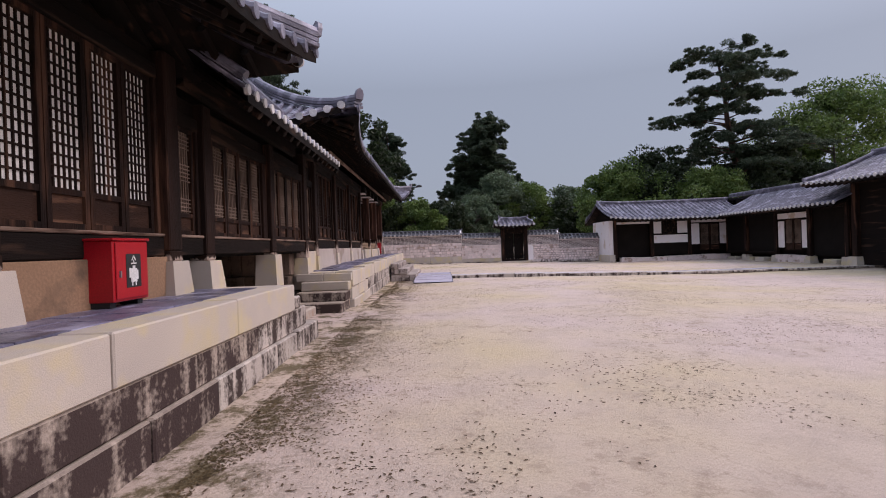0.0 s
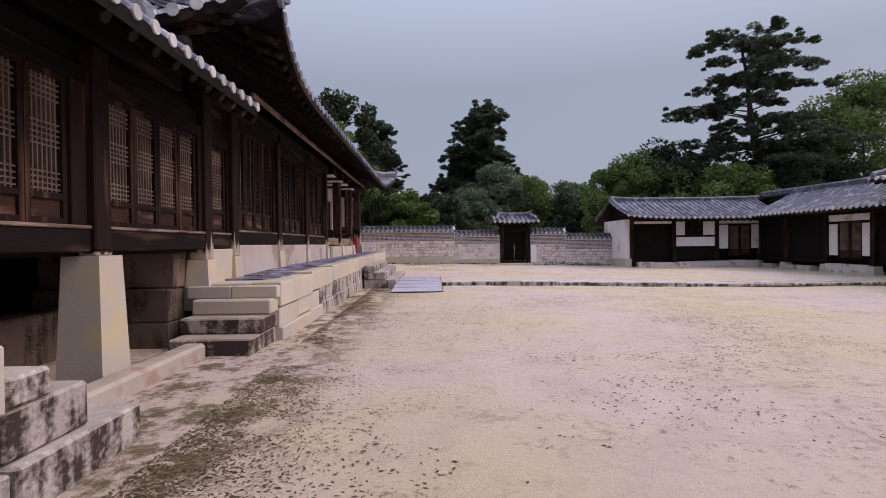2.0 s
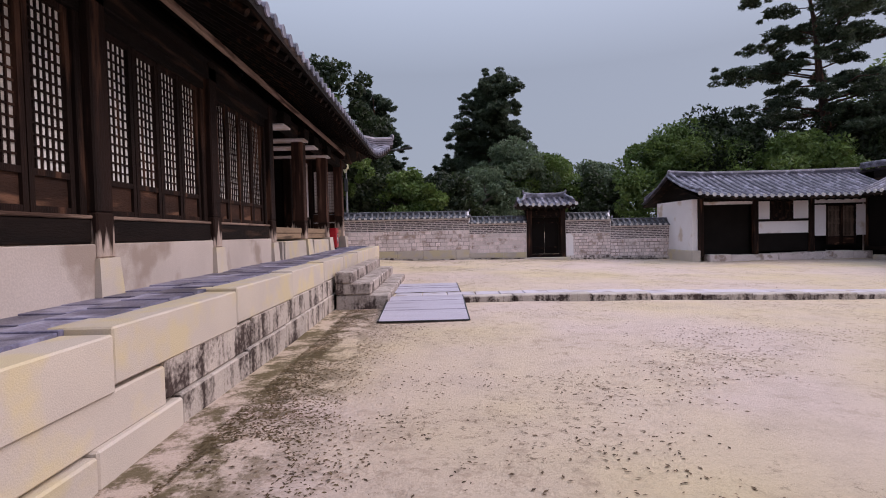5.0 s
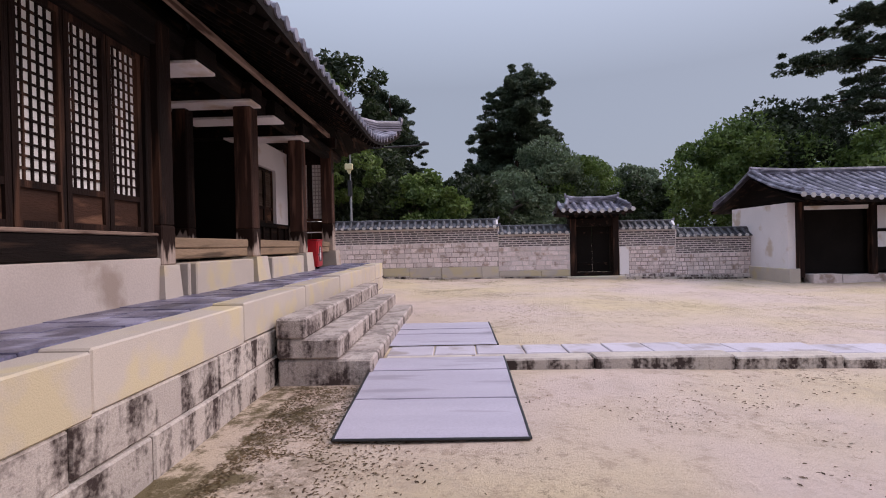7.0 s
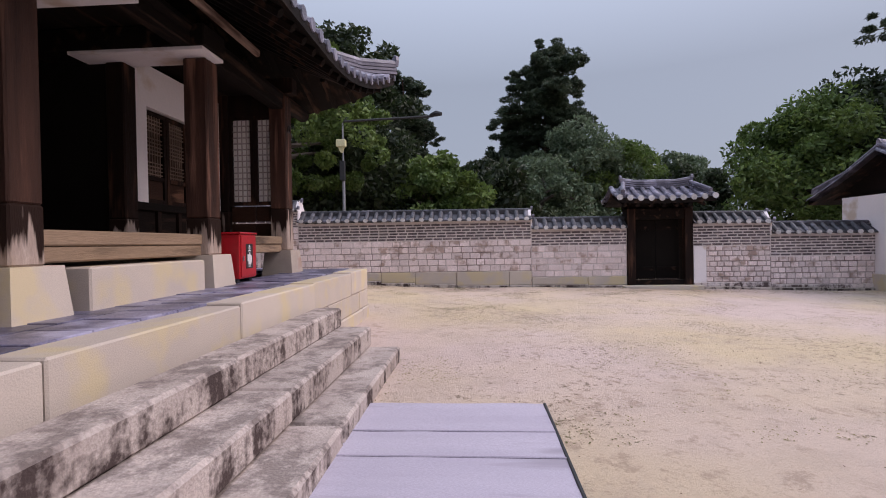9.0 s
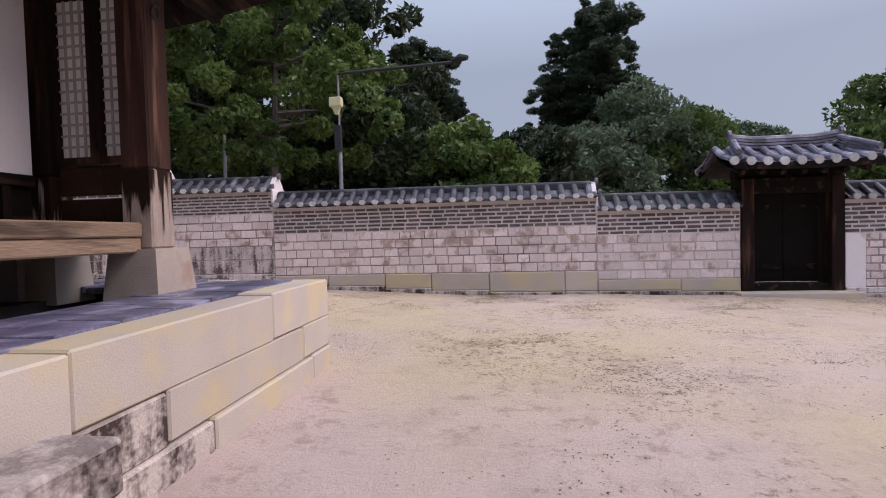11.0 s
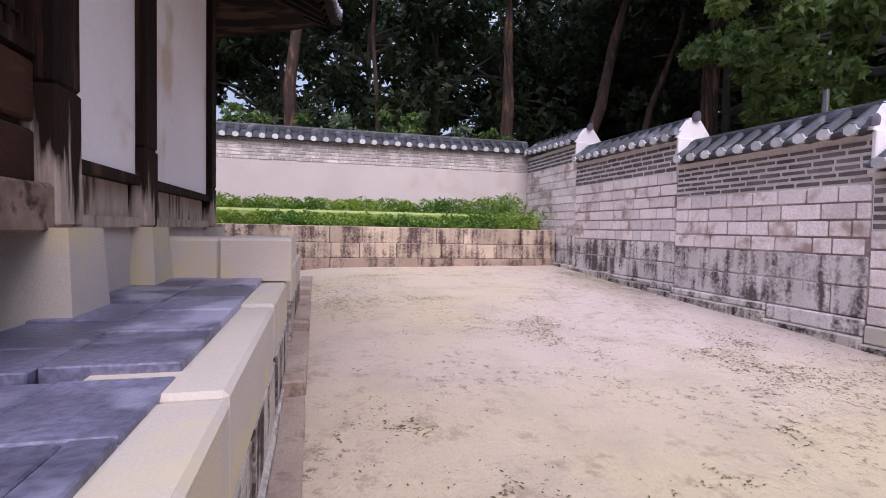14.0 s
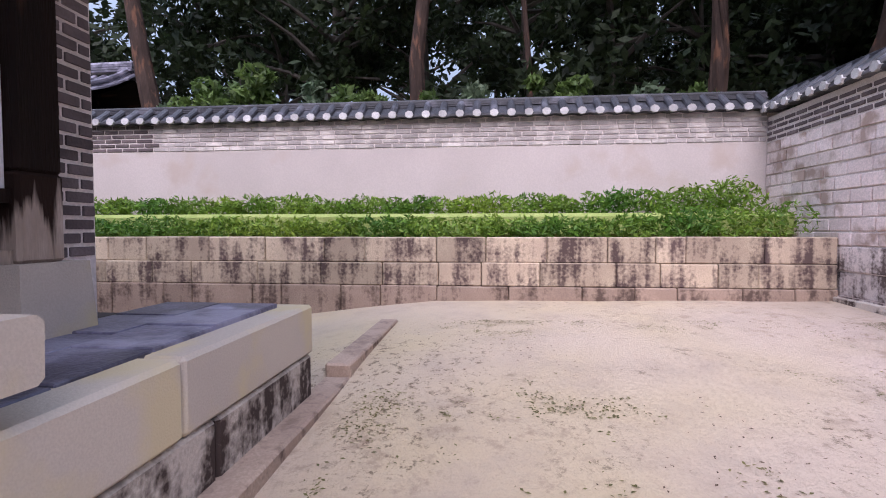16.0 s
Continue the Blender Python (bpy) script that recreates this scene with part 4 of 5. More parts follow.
for a, b in ((20.45, 20.92), (21.97, 22.36), (22.90, 23.37), (24.39, 24.84)):
    beam = part("cross_beam", Mesh().box(-6, -2.98, a - 0.01, b + 0.01, 3.816, 4.06, 0.015), M_WOODH, HALL)
    part("soffit_board", Mesh().box(-4.55, -3.0, a, b, 3.777, 3.815, 0.004), M_PLASTER, beam, "whitewashed underside of a beam")
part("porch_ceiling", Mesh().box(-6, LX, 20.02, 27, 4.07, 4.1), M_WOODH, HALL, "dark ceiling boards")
part("eave_rail", Mesh().box(-2.64, -2.58, 12.2, 24.9, 3.86, 3.94, 0.01), M_BAREH, HALL, "worn pale edge rail under the eave")

# north end wall
NWY = 27.15
post(HALL, -4.2, NWY, 1.6, 4.1, 0.22, 0.34, 1.15)
post(HALL, -5.28, NWY, 1.6, 4.1, 0.24, 0.34, 1.15, 0.5)
post(HALL, -7.31, NWY, 1.6, 4.1, 0.23, 0.36, 1.15, 0.4)
for x0, x1 in ((-5.16, -4.31), (-7.19, -5.4)):
    part("end_plaster", Mesh().box(x0, x1, NWY - 0.07, NWY + 0.06, 1.92, 4.15), M_PLASTER, HALL, "white plastered wall panel")
    part("end_rail", Mesh().box(x0, x1, NWY - 0.08, NWY + 0.09, 1.86, 1.92), M_WOOD, HALL)
    part("end_panel", Mesh().box(x0, x1, NWY - 0.06, NWY + 0.02, 1.66, 1.86), M_BARE, HALL, "bleached bottom panel")
    part("end_sill", Mesh().box(x0, x1, NWY - 0.08, NWY + 0.09, 1.6, 1.66), M_BARE, HALL)
    part("end_plinth", Mesh().box(x0, x1, NWY - 0.25, NWY + 0.05, 1.1, 1.6), M_PLINTH, HALL)
for x0, x1 in ((-4.09, -3.68), (-3.67, -3.26)):
    leaf(HALL, x0, x1, 2.3, 3.75, NWY - 0.02, "grid", M_PAPER, "x", -1, 0.0, M_PALEBARS)
    for z0, z1 in ((1.78, 2.0), (2.03, 2.28)):
        part("door_panel", Mesh().box(x0, x1, NWY - 0.03, NWY + 0.03, z0, z1, 0.012), M_PANEL, HALL)
    leaf(HALL, x0, x1, 2.3, 3.75, NWY - 0.01, "grid", M_DIMPAPER, "x", 1, 0.0)
part("end_beam", Mesh().box(-4.09, -3.23, NWY - 0.08, NWY + 0.1, 1.58, 1.78, 0.012), M_BAREH, HALL)
part("end_lintel", Mesh().box(-4.09, -3.23, NWY - 0.08, NWY + 0.1, 3.75, 4.1, 0.012), M_WOOD, HALL)
part("end_top_beam", Mesh().box(-7.6, -3.0, NWY - 0.1, NWY + 0.12, 4.1, 4.35, 0.012), M_WOOD, HALL)
part("north_rear_wall", Mesh().box(-7.72, -7.55, 20, NWY - 0.14, 1.2, 4.4), M_MORTAR, HALL)
end_bricks = part("end_brick_wall", Mesh().box(-7.76, -7.42, NWY - 0.13, NWY - 0.02, 1.15, 4.5), M_MORTAR, HALL, "grey brick end wall with pale joints")


# ---- yard walls ----
def coping(wall, p0, p1, z0, z1, w=0.72, side=1, sink=0.0):
    """The tiled coping of a wall from p0 to p1, its top at z0 and z1."""
    a, b = Vector((*p0, 0)), Vector((*p1, 0))
    L = (b - a).length
    d = (b - a).normalized()
    s = Vector((-d.y, d.x, 0)) * side
    n = max(2, round(L / 0.27))

    def mid(f):
        return lerp(z0, z1, f) - sink * 4 * f * (1 - f)

    def at(f, off, dz):
        return a + d * (L * f) + s * off + Vector((0, 0, mid(f) + dz))
    for sg in (1, -1):
        sheet = []
        for i in range(4 * n + 1):
            f = i / (4 * n)
            dip = 0.02 * (0.5 + 0.5 * math.cos(2 * math.pi * i / 4))
            sheet.append([at(f, sg * 0.08, -0.10), at(f, sg * w / 2, -0.30 + dip)])
        part("pan_tiles", Mesh().grid(sheet), M_COPING, wall)
        part("eave_course", Mesh().grid([[r[1], r[1] - Vector((0, 0, 0.035)), r[1] - Vector((0, 0, 0.035)) - s * sg * 0.2] for r in sheet]), M_COPING, wall)
        if sg > 0:
            for i in range(n):
                f = (i + 0.5) / n
                r = 0.066
                q0, q1 = at(f, 0.08, -0.07), at(f, w / 2 + 0.012, -0.285)
                vs = []
                for q in (q0, q1):
                    vs += [q + d * (r * math.cos(math.pi * j / 5)) + Vector((0, 0, r * math.sin(math.pi * j / 5))) for j in range(6)]
                t = part("cover_tile", Mesh().add(vs, [(j, j + 1, 7 + j, 6 + j) for j in range(5)]), M_COPING, wall)
                dv = [q1 + s * 0.02 + d * (r * 1.06 * math.cos(2 * math.pi * j / 7)) + Vector((0, 0, r * 0.9 * math.sin(2 * math.pi * j / 7))) for j in range(7)]
                bk = [p - s * 0.05 for p in dv]
                part("tile_end", Mesh().add(dv + bk, [tuple(range(7))] + [(j, 7 + j, 7 + (j + 1) % 7, (j + 1) % 7) for j in range(7)]), M_TILEEND, t, "pale limed end tile")
    for k in range(3):
        h0, h1 = -0.11 + 0.035 * k, -0.082 + 0.035 * k
        ww = 0.12 - 0.012 * k
        m = Mesh()
        cuts = 12
        vs, fs = [], []
        for i in range(cuts + 1):
            f = i / cuts
            wob = 0.008 * math.sin(7.0 * i + k * 2)
            vs += [at(f, -ww, h0), at(f, ww + wob, h0), at(f, ww + wob, h1), at(f, -ww, h1)]
        for i in range(cuts):
            fs += [(4 * i + j, 4 * i + (j + 1) % 4, 4 * i + 4 + (j + 1) % 4, 4 * i + 4 + j) for j in range(4)]
        m.add(vs, fs)
        part("ridge_course", m, M_COPING, wall)
    part("ridge_cap", Mesh().tube([at(i / 8, 0, -0.02) for i in range(9)], 0.055, 8), M_COPING, wall)


WY = 33.4
WALL_N = thing("wall_north", -4, WY, 0.3, "stepped yard wall of squared stones and grey brick under tiles", "wall", "", "structure")
# x from, x to, coping height at both ends, foot of the bricks, foot of the stones
SECTIONS = [(-13.3, -10.85, 3.82, 3.74, 3.05, 0.95), (-10.85, -7.9, 3.36, 3.32, 2.54, 0.9), (-7.9, -5.25, 2.98, 2.94, 2.15, 0.85), (-5.25, 1.5, 2.60, 2.56, 1.70, 0.80), (1.5, 4.15, 2.30, 2.28, 1.50, 0.62), (5.95, 8.02, 2.38, 2.36, 1.43, 0.42), (8.02, 10.95, 2.06, 2.04, 1.12, 0.34)]
for i, (x0, x1, za, zb, bb, sb) in enumerate(SECTIONS):
    zc = min(za, zb) - 0.33
    part("core", Mesh().box(x0, x1, WY + 0.006, WY + 0.48, bb - 0.03, zc + 0.02), M_MORTAR, WALL_N)
    part("core", Mesh().box(x0, x1, WY + 0.012, WY + 0.48, -0.2, bb - 0.03), M_JOINT if i not in (0, 4) else M_MORTAR, WALL_N)
    coping(WALL_N, (x0, WY + 0.25), (x1, WY + 0.25), za, zb, 0.74, -1)
    if i + 1 < len(SECTIONS) and SECTIONS[i + 1][0] == x1:
        part("end_plaster", Mesh().box(x1 - 0.02, x1 + 0.03, WY - 0.03, WY + 0.5, SECTIONS[i + 1][2] - 0.36, zb - 0.3, 0.01), M_PLASTER, WALL_N, "white plastered end of a wall step")
        part("end_plaster", Mesh().frustum(x1 - 0.03, WY + 0.25, zb - 0.3, zb, 0.08, 0.62, 0.08, 0.16), M_PLASTER, WALL_N, "white plastered end of a wall step")
        end_ornament(WALL_N, (x1 + 0.02, WY + 0.25, zb - 0.04), (1, 0), 0.13)
        end_ornament(WALL_N, (x1 + 0.03, WY - 0.1, zb - 0.27), (1, -0.3), 0.1)

BX = -13.3
WALL_W = thing("wall_west", BX, 28, 0.8, "plastered and bricked yard wall with tiled coping", "wall", "", "structure")
part("core", Mesh().box(BX - 0.45, BX - 0.006, 16, WY + 0.5, 0.3, 3.06), M_LIMEWASH, WALL_W)
part("core", Mesh().box(BX - 0.45, BX - 0.008, 16, WY + 0.5, 3.06, 3.55), M_MORTAR, WALL_W)
coping(WALL_W, (BX - 0.22, 16), (BX - 0.22, WY + 0.05), 3.84, 3.86, 0.72, -1)

# retaining wall of the plant bed
RX = -11.62
RET = thing("retaining_wall", RX, 28, 0.8, "low granite retaining wall with dark weathered streaks", "wall", "", "structure")
for k, (a, b) in enumerate(((0.45, 1.02), (1.024, 1.32), (1.324, 1.65))):
    stones_y(RET, RX - 0.3, RX + 0.02 * (1 - k), 18, WY - 0.02, lambda y: a, lambda y: b, M_FOOTING if k == 0 else M_RETAIN, 0.35, 0.95, "stone", 0.012, 30 + k)
part("bed_soil", Mesh().box(BX, RX - 0.25, 18, WY, 0.5, 1.63), M_MOSS, RET)
part("bed_tier", Mesh().box(BX, -12.5, 18, WY, 1.63, 1.98, 0.05), M_LAWN, RET, "grassy upper tier of the plant bed")


# ---- gate ----
def build_gate():
    g = thing("yard_gate", 5.05, WY, 0.3, "small dark timber gate with a tiled roof in the wall", "gate")
    x0, x1 = 4.15, 5.95
    for x in (x0 + 0.12, x1 - 0.12):
        part("post", Mesh().box(x - 0.11, x + 0.11, WY - 0.05, WY + 0.45, 0.3, 2.5, 0.01), M_WOOD, g)
    part("lintel", Mesh().box(x0, x1, WY - 0.02, WY + 0.4, 2.2, 2.5, 0.01), M_WOODH, g)
    part("threshold", Mesh().box(x0 + 0.2, x1 - 0.2, WY, WY + 0.3, 0.25, 0.5, 0.01), M_WOODH, g)
    for i in range(2):
        # leaves take the near-black colour for the shade within the gate
        d = part("door_leaf", Mesh().box(4.4 + 0.655 * i, 5.04 + 0.655 * i, WY + 0.32, WY + 0.38, 0.5, 2.2, 0.008), M_DARK, g)
        for z in (0.75, 1.9):
            part("batten", Mesh().box(4.42 + 0.655 * i, 5.02 + 0.655 * i, WY + 0.29, WY + 0.32, z, z + 0.1), M_WOODH, d)
    part("sill_stone", Mesh().box(4.0, 6.1, WY - 0.35, WY + 0.1, 0.1, 0.36, 0.015), M_GRANITE, g)
    r = part("roof", Mesh().box(4.1, 6.0, WY + 0.1, WY + 0.3, 2.5, 2.9), M_WOODH, g)
    tiled_slope(r, 3.8, WY - 0.6, (1, 0), (0, 1), 2.5, 0.85, 2.64, 3.1, lift0=0.12, lift1=0.12, spacing=0.27, soffit=0.6)
    tiled_slope(r, 6.3, WY + 1.1, (-1, 0), (0, -1), 2.5, 0.85, 2.64, 3.1, lift0=0.12, lift1=0.12, spacing=0.27, rafters=False)
    ridge(r, [(4.1, WY + 0.25, 3.14), (4.5, WY + 0.25, 3.08), (5.6, WY + 0.25, 3.08), (6.0, WY + 0.25, 3.14)], 0.2, 0.18)
    end_ornament(r, (4.1, WY + 0.25, 3.26), (-1, 0), 0.2)
    end_ornament(r, (6.0, WY + 0.25, 3.26), (1, 0), 0.2)
    for xe, xr in ((3.9, 4.12), (6.2, 5.98)):
        ridge(r, [(xe, WY - 0.55, 2.8), (xr, WY + 0.2, 3.1)], 0.16, 0.14)


build_gate()


# ---- service range on the far side ----
def foundation(h, axis, face, u0, u1, seed):
    """Uneven footing stones along a house front."""
    rnd = random.Random(seed)
    u = u0
    while u < u1:
        e = min(u1, u + rnd.uniform(0.7, 1.6))
        o, top = rnd.uniform(0, 0.06), 0.42 + rnd.uniform(-0.05, 0.05)
        lo = (u, e - 0.01, face - 0.15 - o, face + 0.3) if axis == "x" else (face - 0.15 - o, face + 0.3, u, e - 0.01)
        part("foundation_stone", Mesh().box(*lo, -0.1, top, 0.02), M_STONE, h)
        u = e


def build_range():
    h = thing("service_house", 15, 31.5, 0.1, "low timber house with white panels and tiled roof", "building", "service range")
    fy = 31.3
    part("end_wall", Mesh().box(10.75, 11.0, fy + 0.05, 34.6, 0.0, 2.75), M_PLASTER, h, "white plastered end wall")
    part("end_wall_foot", Mesh().box(10.68, 11.05, fy - 0.1, 34.6, -0.1, 0.6, 0.02), M_GRANITE, h)
    part("back_wall", Mesh().box(11, 21.5, 34.5, 34.7, 0, 2.8), M_PLASTER, h)
    # near-black sheet stands for the unlit space behind the front
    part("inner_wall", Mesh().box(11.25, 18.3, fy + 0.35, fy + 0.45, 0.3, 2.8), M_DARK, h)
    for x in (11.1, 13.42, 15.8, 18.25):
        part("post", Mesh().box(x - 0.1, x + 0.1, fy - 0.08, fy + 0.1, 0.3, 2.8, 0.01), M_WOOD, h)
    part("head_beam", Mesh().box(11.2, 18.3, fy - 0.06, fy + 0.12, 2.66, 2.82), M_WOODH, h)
    # this bay is open; a near-black panel stands for its shade
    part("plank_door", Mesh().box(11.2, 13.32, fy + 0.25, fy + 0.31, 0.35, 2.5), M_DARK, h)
    part("head_panel", Mesh().box(11.22, 13.30, fy + 0.0, fy + 0.08, 2.5, 2.63), M_PLASTER, h, "narrow white panel")
    part("wall_panel", Mesh().box(13.52, 15.7, fy + 0.02, fy + 0.1, 1.25, 1.75), M_PLASTER, h, "white plaster panel")
    part("wall_panel", Mesh().box(13.52, 14.05, fy + 0.02, fy + 0.1, 1.85, 2.6), M_PLASTER, h, "white plaster panel")
    part("wall_panel", Mesh().box(15.05, 15.7, fy + 0.02, fy + 0.1, 1.85, 2.6), M_PLASTER, h, "white plaster panel")
    w = part("window_frame", Mesh().box(14.05, 15.05, fy, fy + 0.08, 1.85, 2.6), M_WOODH, h)
    for k in range(5):
        part("window_bar", Mesh().box(14.2 + 0.17 * k, 14.23 + 0.17 * k, fy - 0.02, fy, 1.9, 2.55), M_WOOD, w)
    part("rail", Mesh().box(13.52, 15.7, fy - 0.02, fy + 0.1, 1.75, 1.85), M_WOODH, h)
    # board coloured near black like the shaded interior
    part("lower_board", Mesh().box(13.52, 15.7, fy + 0.02, fy + 0.1, 0.5, 1.25), M_DARK, h)
    for x0, x1 in ((15.9, 16.45), (17.75, 18.15)):
        part("wall_panel", Mesh().box(x0, x1, fy + 0.02, fy + 0.1, 1.1, 2.4), M_PLASTER, h, "white plaster panel")
    part("head_panel", Mesh().box(15.92, 18.13, fy + 0.0, fy + 0.08, 2.47, 2.63), M_PLASTER, h, "narrow white panel")
    for x0, x1 in ((16.47, 17.1), (17.11, 17.73)):
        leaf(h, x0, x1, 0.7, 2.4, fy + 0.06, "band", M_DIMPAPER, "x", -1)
    foundation(h, "x", fy, 11.4, 18.3, 3)
    r = part("roof", Mesh().box(11.2, 19.0, 32.95, 33.05, 3.0, 3.8), M_WOODH, h)
    tiled_slope(r, 10.5, 30.3, (1, 0), (0, 1), 8.6, 2.7, 2.76, 3.88, lift0=0.15, sag=0.1, soffit=1.0, flare0=0.1)
    tiled_slope(r, 20.5, 35.7, (-1, 0), (0, -1), 10.0, 2.7, 2.76, 3.88, sag=0.1, rafters=False, ends=False, spacing=0.6)
    ridge(r, [(10.6, 33.0, 3.93), (12, 33.0, 3.84), (16, 33.0, 3.84), (19.3, 33.0, 3.9)], 0.24, 0.16)
    ridge(r, [(10.6, 30.4, 2.95), (10.6, 31.8, 3.32), (10.6, 33.0, 3.9)], 0.2, 0.14)
    ridge(r, [(10.6, 35.6, 2.95), (10.6, 34.2, 3.32), (10.6, 33.0, 3.9)], 0.2, 0.14)
    end_ornament(r, (10.6, 33.0, 3.98), (-1, 0), 0.2)
    part("gable", Mesh().add([(11.0, 30.7, 2.74), (11.0, 35.3, 2.74), (11.0, 33.0, 3.8)], [(0, 1, 2)]), M_WOODH, r)

    # wing along the east side of the yard, facing the halls
    g = thing("service_wing", 18, 26, 0.1, "low dark timber wing with tiled roof along the yard", "building", "service range")
    fx = 18.0
    # near-black sheet stands for the unlit space behind the wing's front
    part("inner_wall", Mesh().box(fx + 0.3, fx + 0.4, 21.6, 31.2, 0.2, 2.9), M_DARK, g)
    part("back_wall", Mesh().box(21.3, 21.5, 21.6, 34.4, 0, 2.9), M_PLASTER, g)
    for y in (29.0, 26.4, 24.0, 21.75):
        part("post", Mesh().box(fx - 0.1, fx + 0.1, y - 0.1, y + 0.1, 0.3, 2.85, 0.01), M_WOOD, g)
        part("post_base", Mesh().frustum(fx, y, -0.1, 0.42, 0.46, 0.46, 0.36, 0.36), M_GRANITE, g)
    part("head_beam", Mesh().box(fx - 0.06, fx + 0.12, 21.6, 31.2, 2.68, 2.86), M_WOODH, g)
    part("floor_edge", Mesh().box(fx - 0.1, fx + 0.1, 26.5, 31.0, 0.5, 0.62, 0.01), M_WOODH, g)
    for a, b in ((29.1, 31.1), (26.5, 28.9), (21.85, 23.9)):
        # bays closed by near-black panels that hold their shade as colour
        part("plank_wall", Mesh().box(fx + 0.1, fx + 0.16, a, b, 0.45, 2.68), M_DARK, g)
    for a, b in ((25.82, 26.28), (24.12, 24.56)):
        part("wall_panel", Mesh().box(fx + 0.0, fx + 0.08, a, b, 0.83, 2.2), M_PLASTER, g, "white plaster panel")
    part("head_panel", Mesh().box(fx - 0.01, fx + 0.08, 24.12, 26.28, 2.32, 2.6), M_PLASTER, g, "white plaster panel")
    leaf(g, 24.58, 25.18, 0.7, 2.3, fx + 0.06, "band", M_DIMPAPER, "y", -1)
    leaf(g, 25.2, 25.8, 0.7, 2.3, fx + 0.06, "band", M_DIMPAPER, "y", -1)
    foundation(g, "y", fx, 24.1, 26.3, 5)
    for y in (22.6, 27.6, 28.6, 30.2):
        part("foundation_stone", Mesh().box(fx - 0.22, fx + 0.3, y - 0.4, y + 0.4, -0.1, 0.3, 0.04), M_GRANITE, g)
    r = part("roof", Mesh().box(19.55, 19.65, 21.8, 32.5, 3.0, 3.9), M_WOODH, g)
    tiled_slope(r, 17.1, 30.6, (0, -1), (1, 0), 9.2, 2.5, 2.82, 4.02, sag=0.1, soffit=1.0)
    tiled_slope(r, 22.1, 21.4, (0, 1), (-1, 0), 13.5, 2.5, 2.82, 4.02, sag=0.1, rafters=False, ends=False, spacing=0.6)
    ridge(r, [(19.6, 33.2, 4.1), (19.6, 27, 4.02), (19.6, 21.4, 4.05)], 0.24, 0.18)
    part("gable", Mesh().add([(19.6, 21.7, 3.95), (17.4, 21.7, 2.8), (21.8, 21.7, 2.8)], [(0, 1, 2)]), M_WOODH, r)

    # taller hall at the wing's end
    q = thing("side_hall", 20, 17, 0.1, "taller dark timber hall with a pale sheen on its tiles", "building")
    part("wall", Mesh().box(fx + 0.05, 23, 2, 21.4, 0.1, 3.75), M_WOODH, q)
    for y in (3.4, 6.4, 9.4, 12.4, 15.4, 18.4, 21.3):
        part("post", Mesh().box(fx - 0.12, fx + 0.14, y - 0.13, y + 0.13, 0.4, 3.75), M_WOOD, q)
        part("post_base", Mesh().frustum(fx, y, -0.15, 0.45, 0.6, 0.6, 0.45, 0.45), M_GRANITE, q)
    rr = part("roof", Mesh().box(20.2, 20.4, 3, 21.2, 3.9, 4.8), M_WOODH, q)
    sl = tiled_slope(rr, 17.0, 23.0, (0, -1), (1, 0), 21.0, 3.3, 3.7, 5.0, lift0=0.12, flare0=0.1, soffit=1.3)
    tiled_slope(rr, 23.6, 2.0, (0, 1), (-1, 0), 21.0, 3.3, 3.7, 5.0, rafters=False, ends=False, spacing=0.6)
    ridge(rr, [sl(0.1, k / 8) + Vector((0, 0, 0.02)) for k in range(9)], 0.22, 0.16)
    ridge(rr, [(20.3, 23.0, 5.02), (20.3, 2, 5.0)], 0.28, 0.2)
    end_ornament(rr, (20.3, 22.95, 5.1), (0, 1), 0.25)
    part("gable", Mesh().add([(20.3, 21.6, 4.9), (17.3, 21.6, 3.7), (23.3, 21.6, 3.7)], [(0, 1, 2)]), M_WOODH, rr)


build_range()


# ---- roof seen beyond the west wall ----
def build_rear_house():
    h = thing("rear_house", -17.5, 14.8, 1.0, "dark timber house with tiled roof behind the wall", "building")
    part("wall", Mesh().box(-19.5, -17.0, 10.8, 18.6, 0.8, 4.9), M_WOODH, h)
    r = part("roof", Mesh().box(-18.4, -18.2, 11.1, 18.3, 4.9, 5.9), M_WOODH, h)
    sl = tiled_slope(r, -16.1, 10.1, (0, 1), (-1, 0), 9.3, 2.2, 4.72, 6.0, lift1=0.25, flare1=0.1, soffit=0.9)
    tiled_slope(r, -20.5, 19.4, (0, -1), (1, 0), 9.3, 2.2, 4.72, 6.0, rafters=False, ends=False, spacing=0.6)
    ridge(r, [(-18.3, 10.1, 6.0), (-18.3, 19.4, 6.1)], 0.24, 0.22)
    ridge(r, [sl(9.15, k / 5) + Vector((0, 0, 0.03)) for k in range(6)], 0.2, 0.14)


build_rear_house()


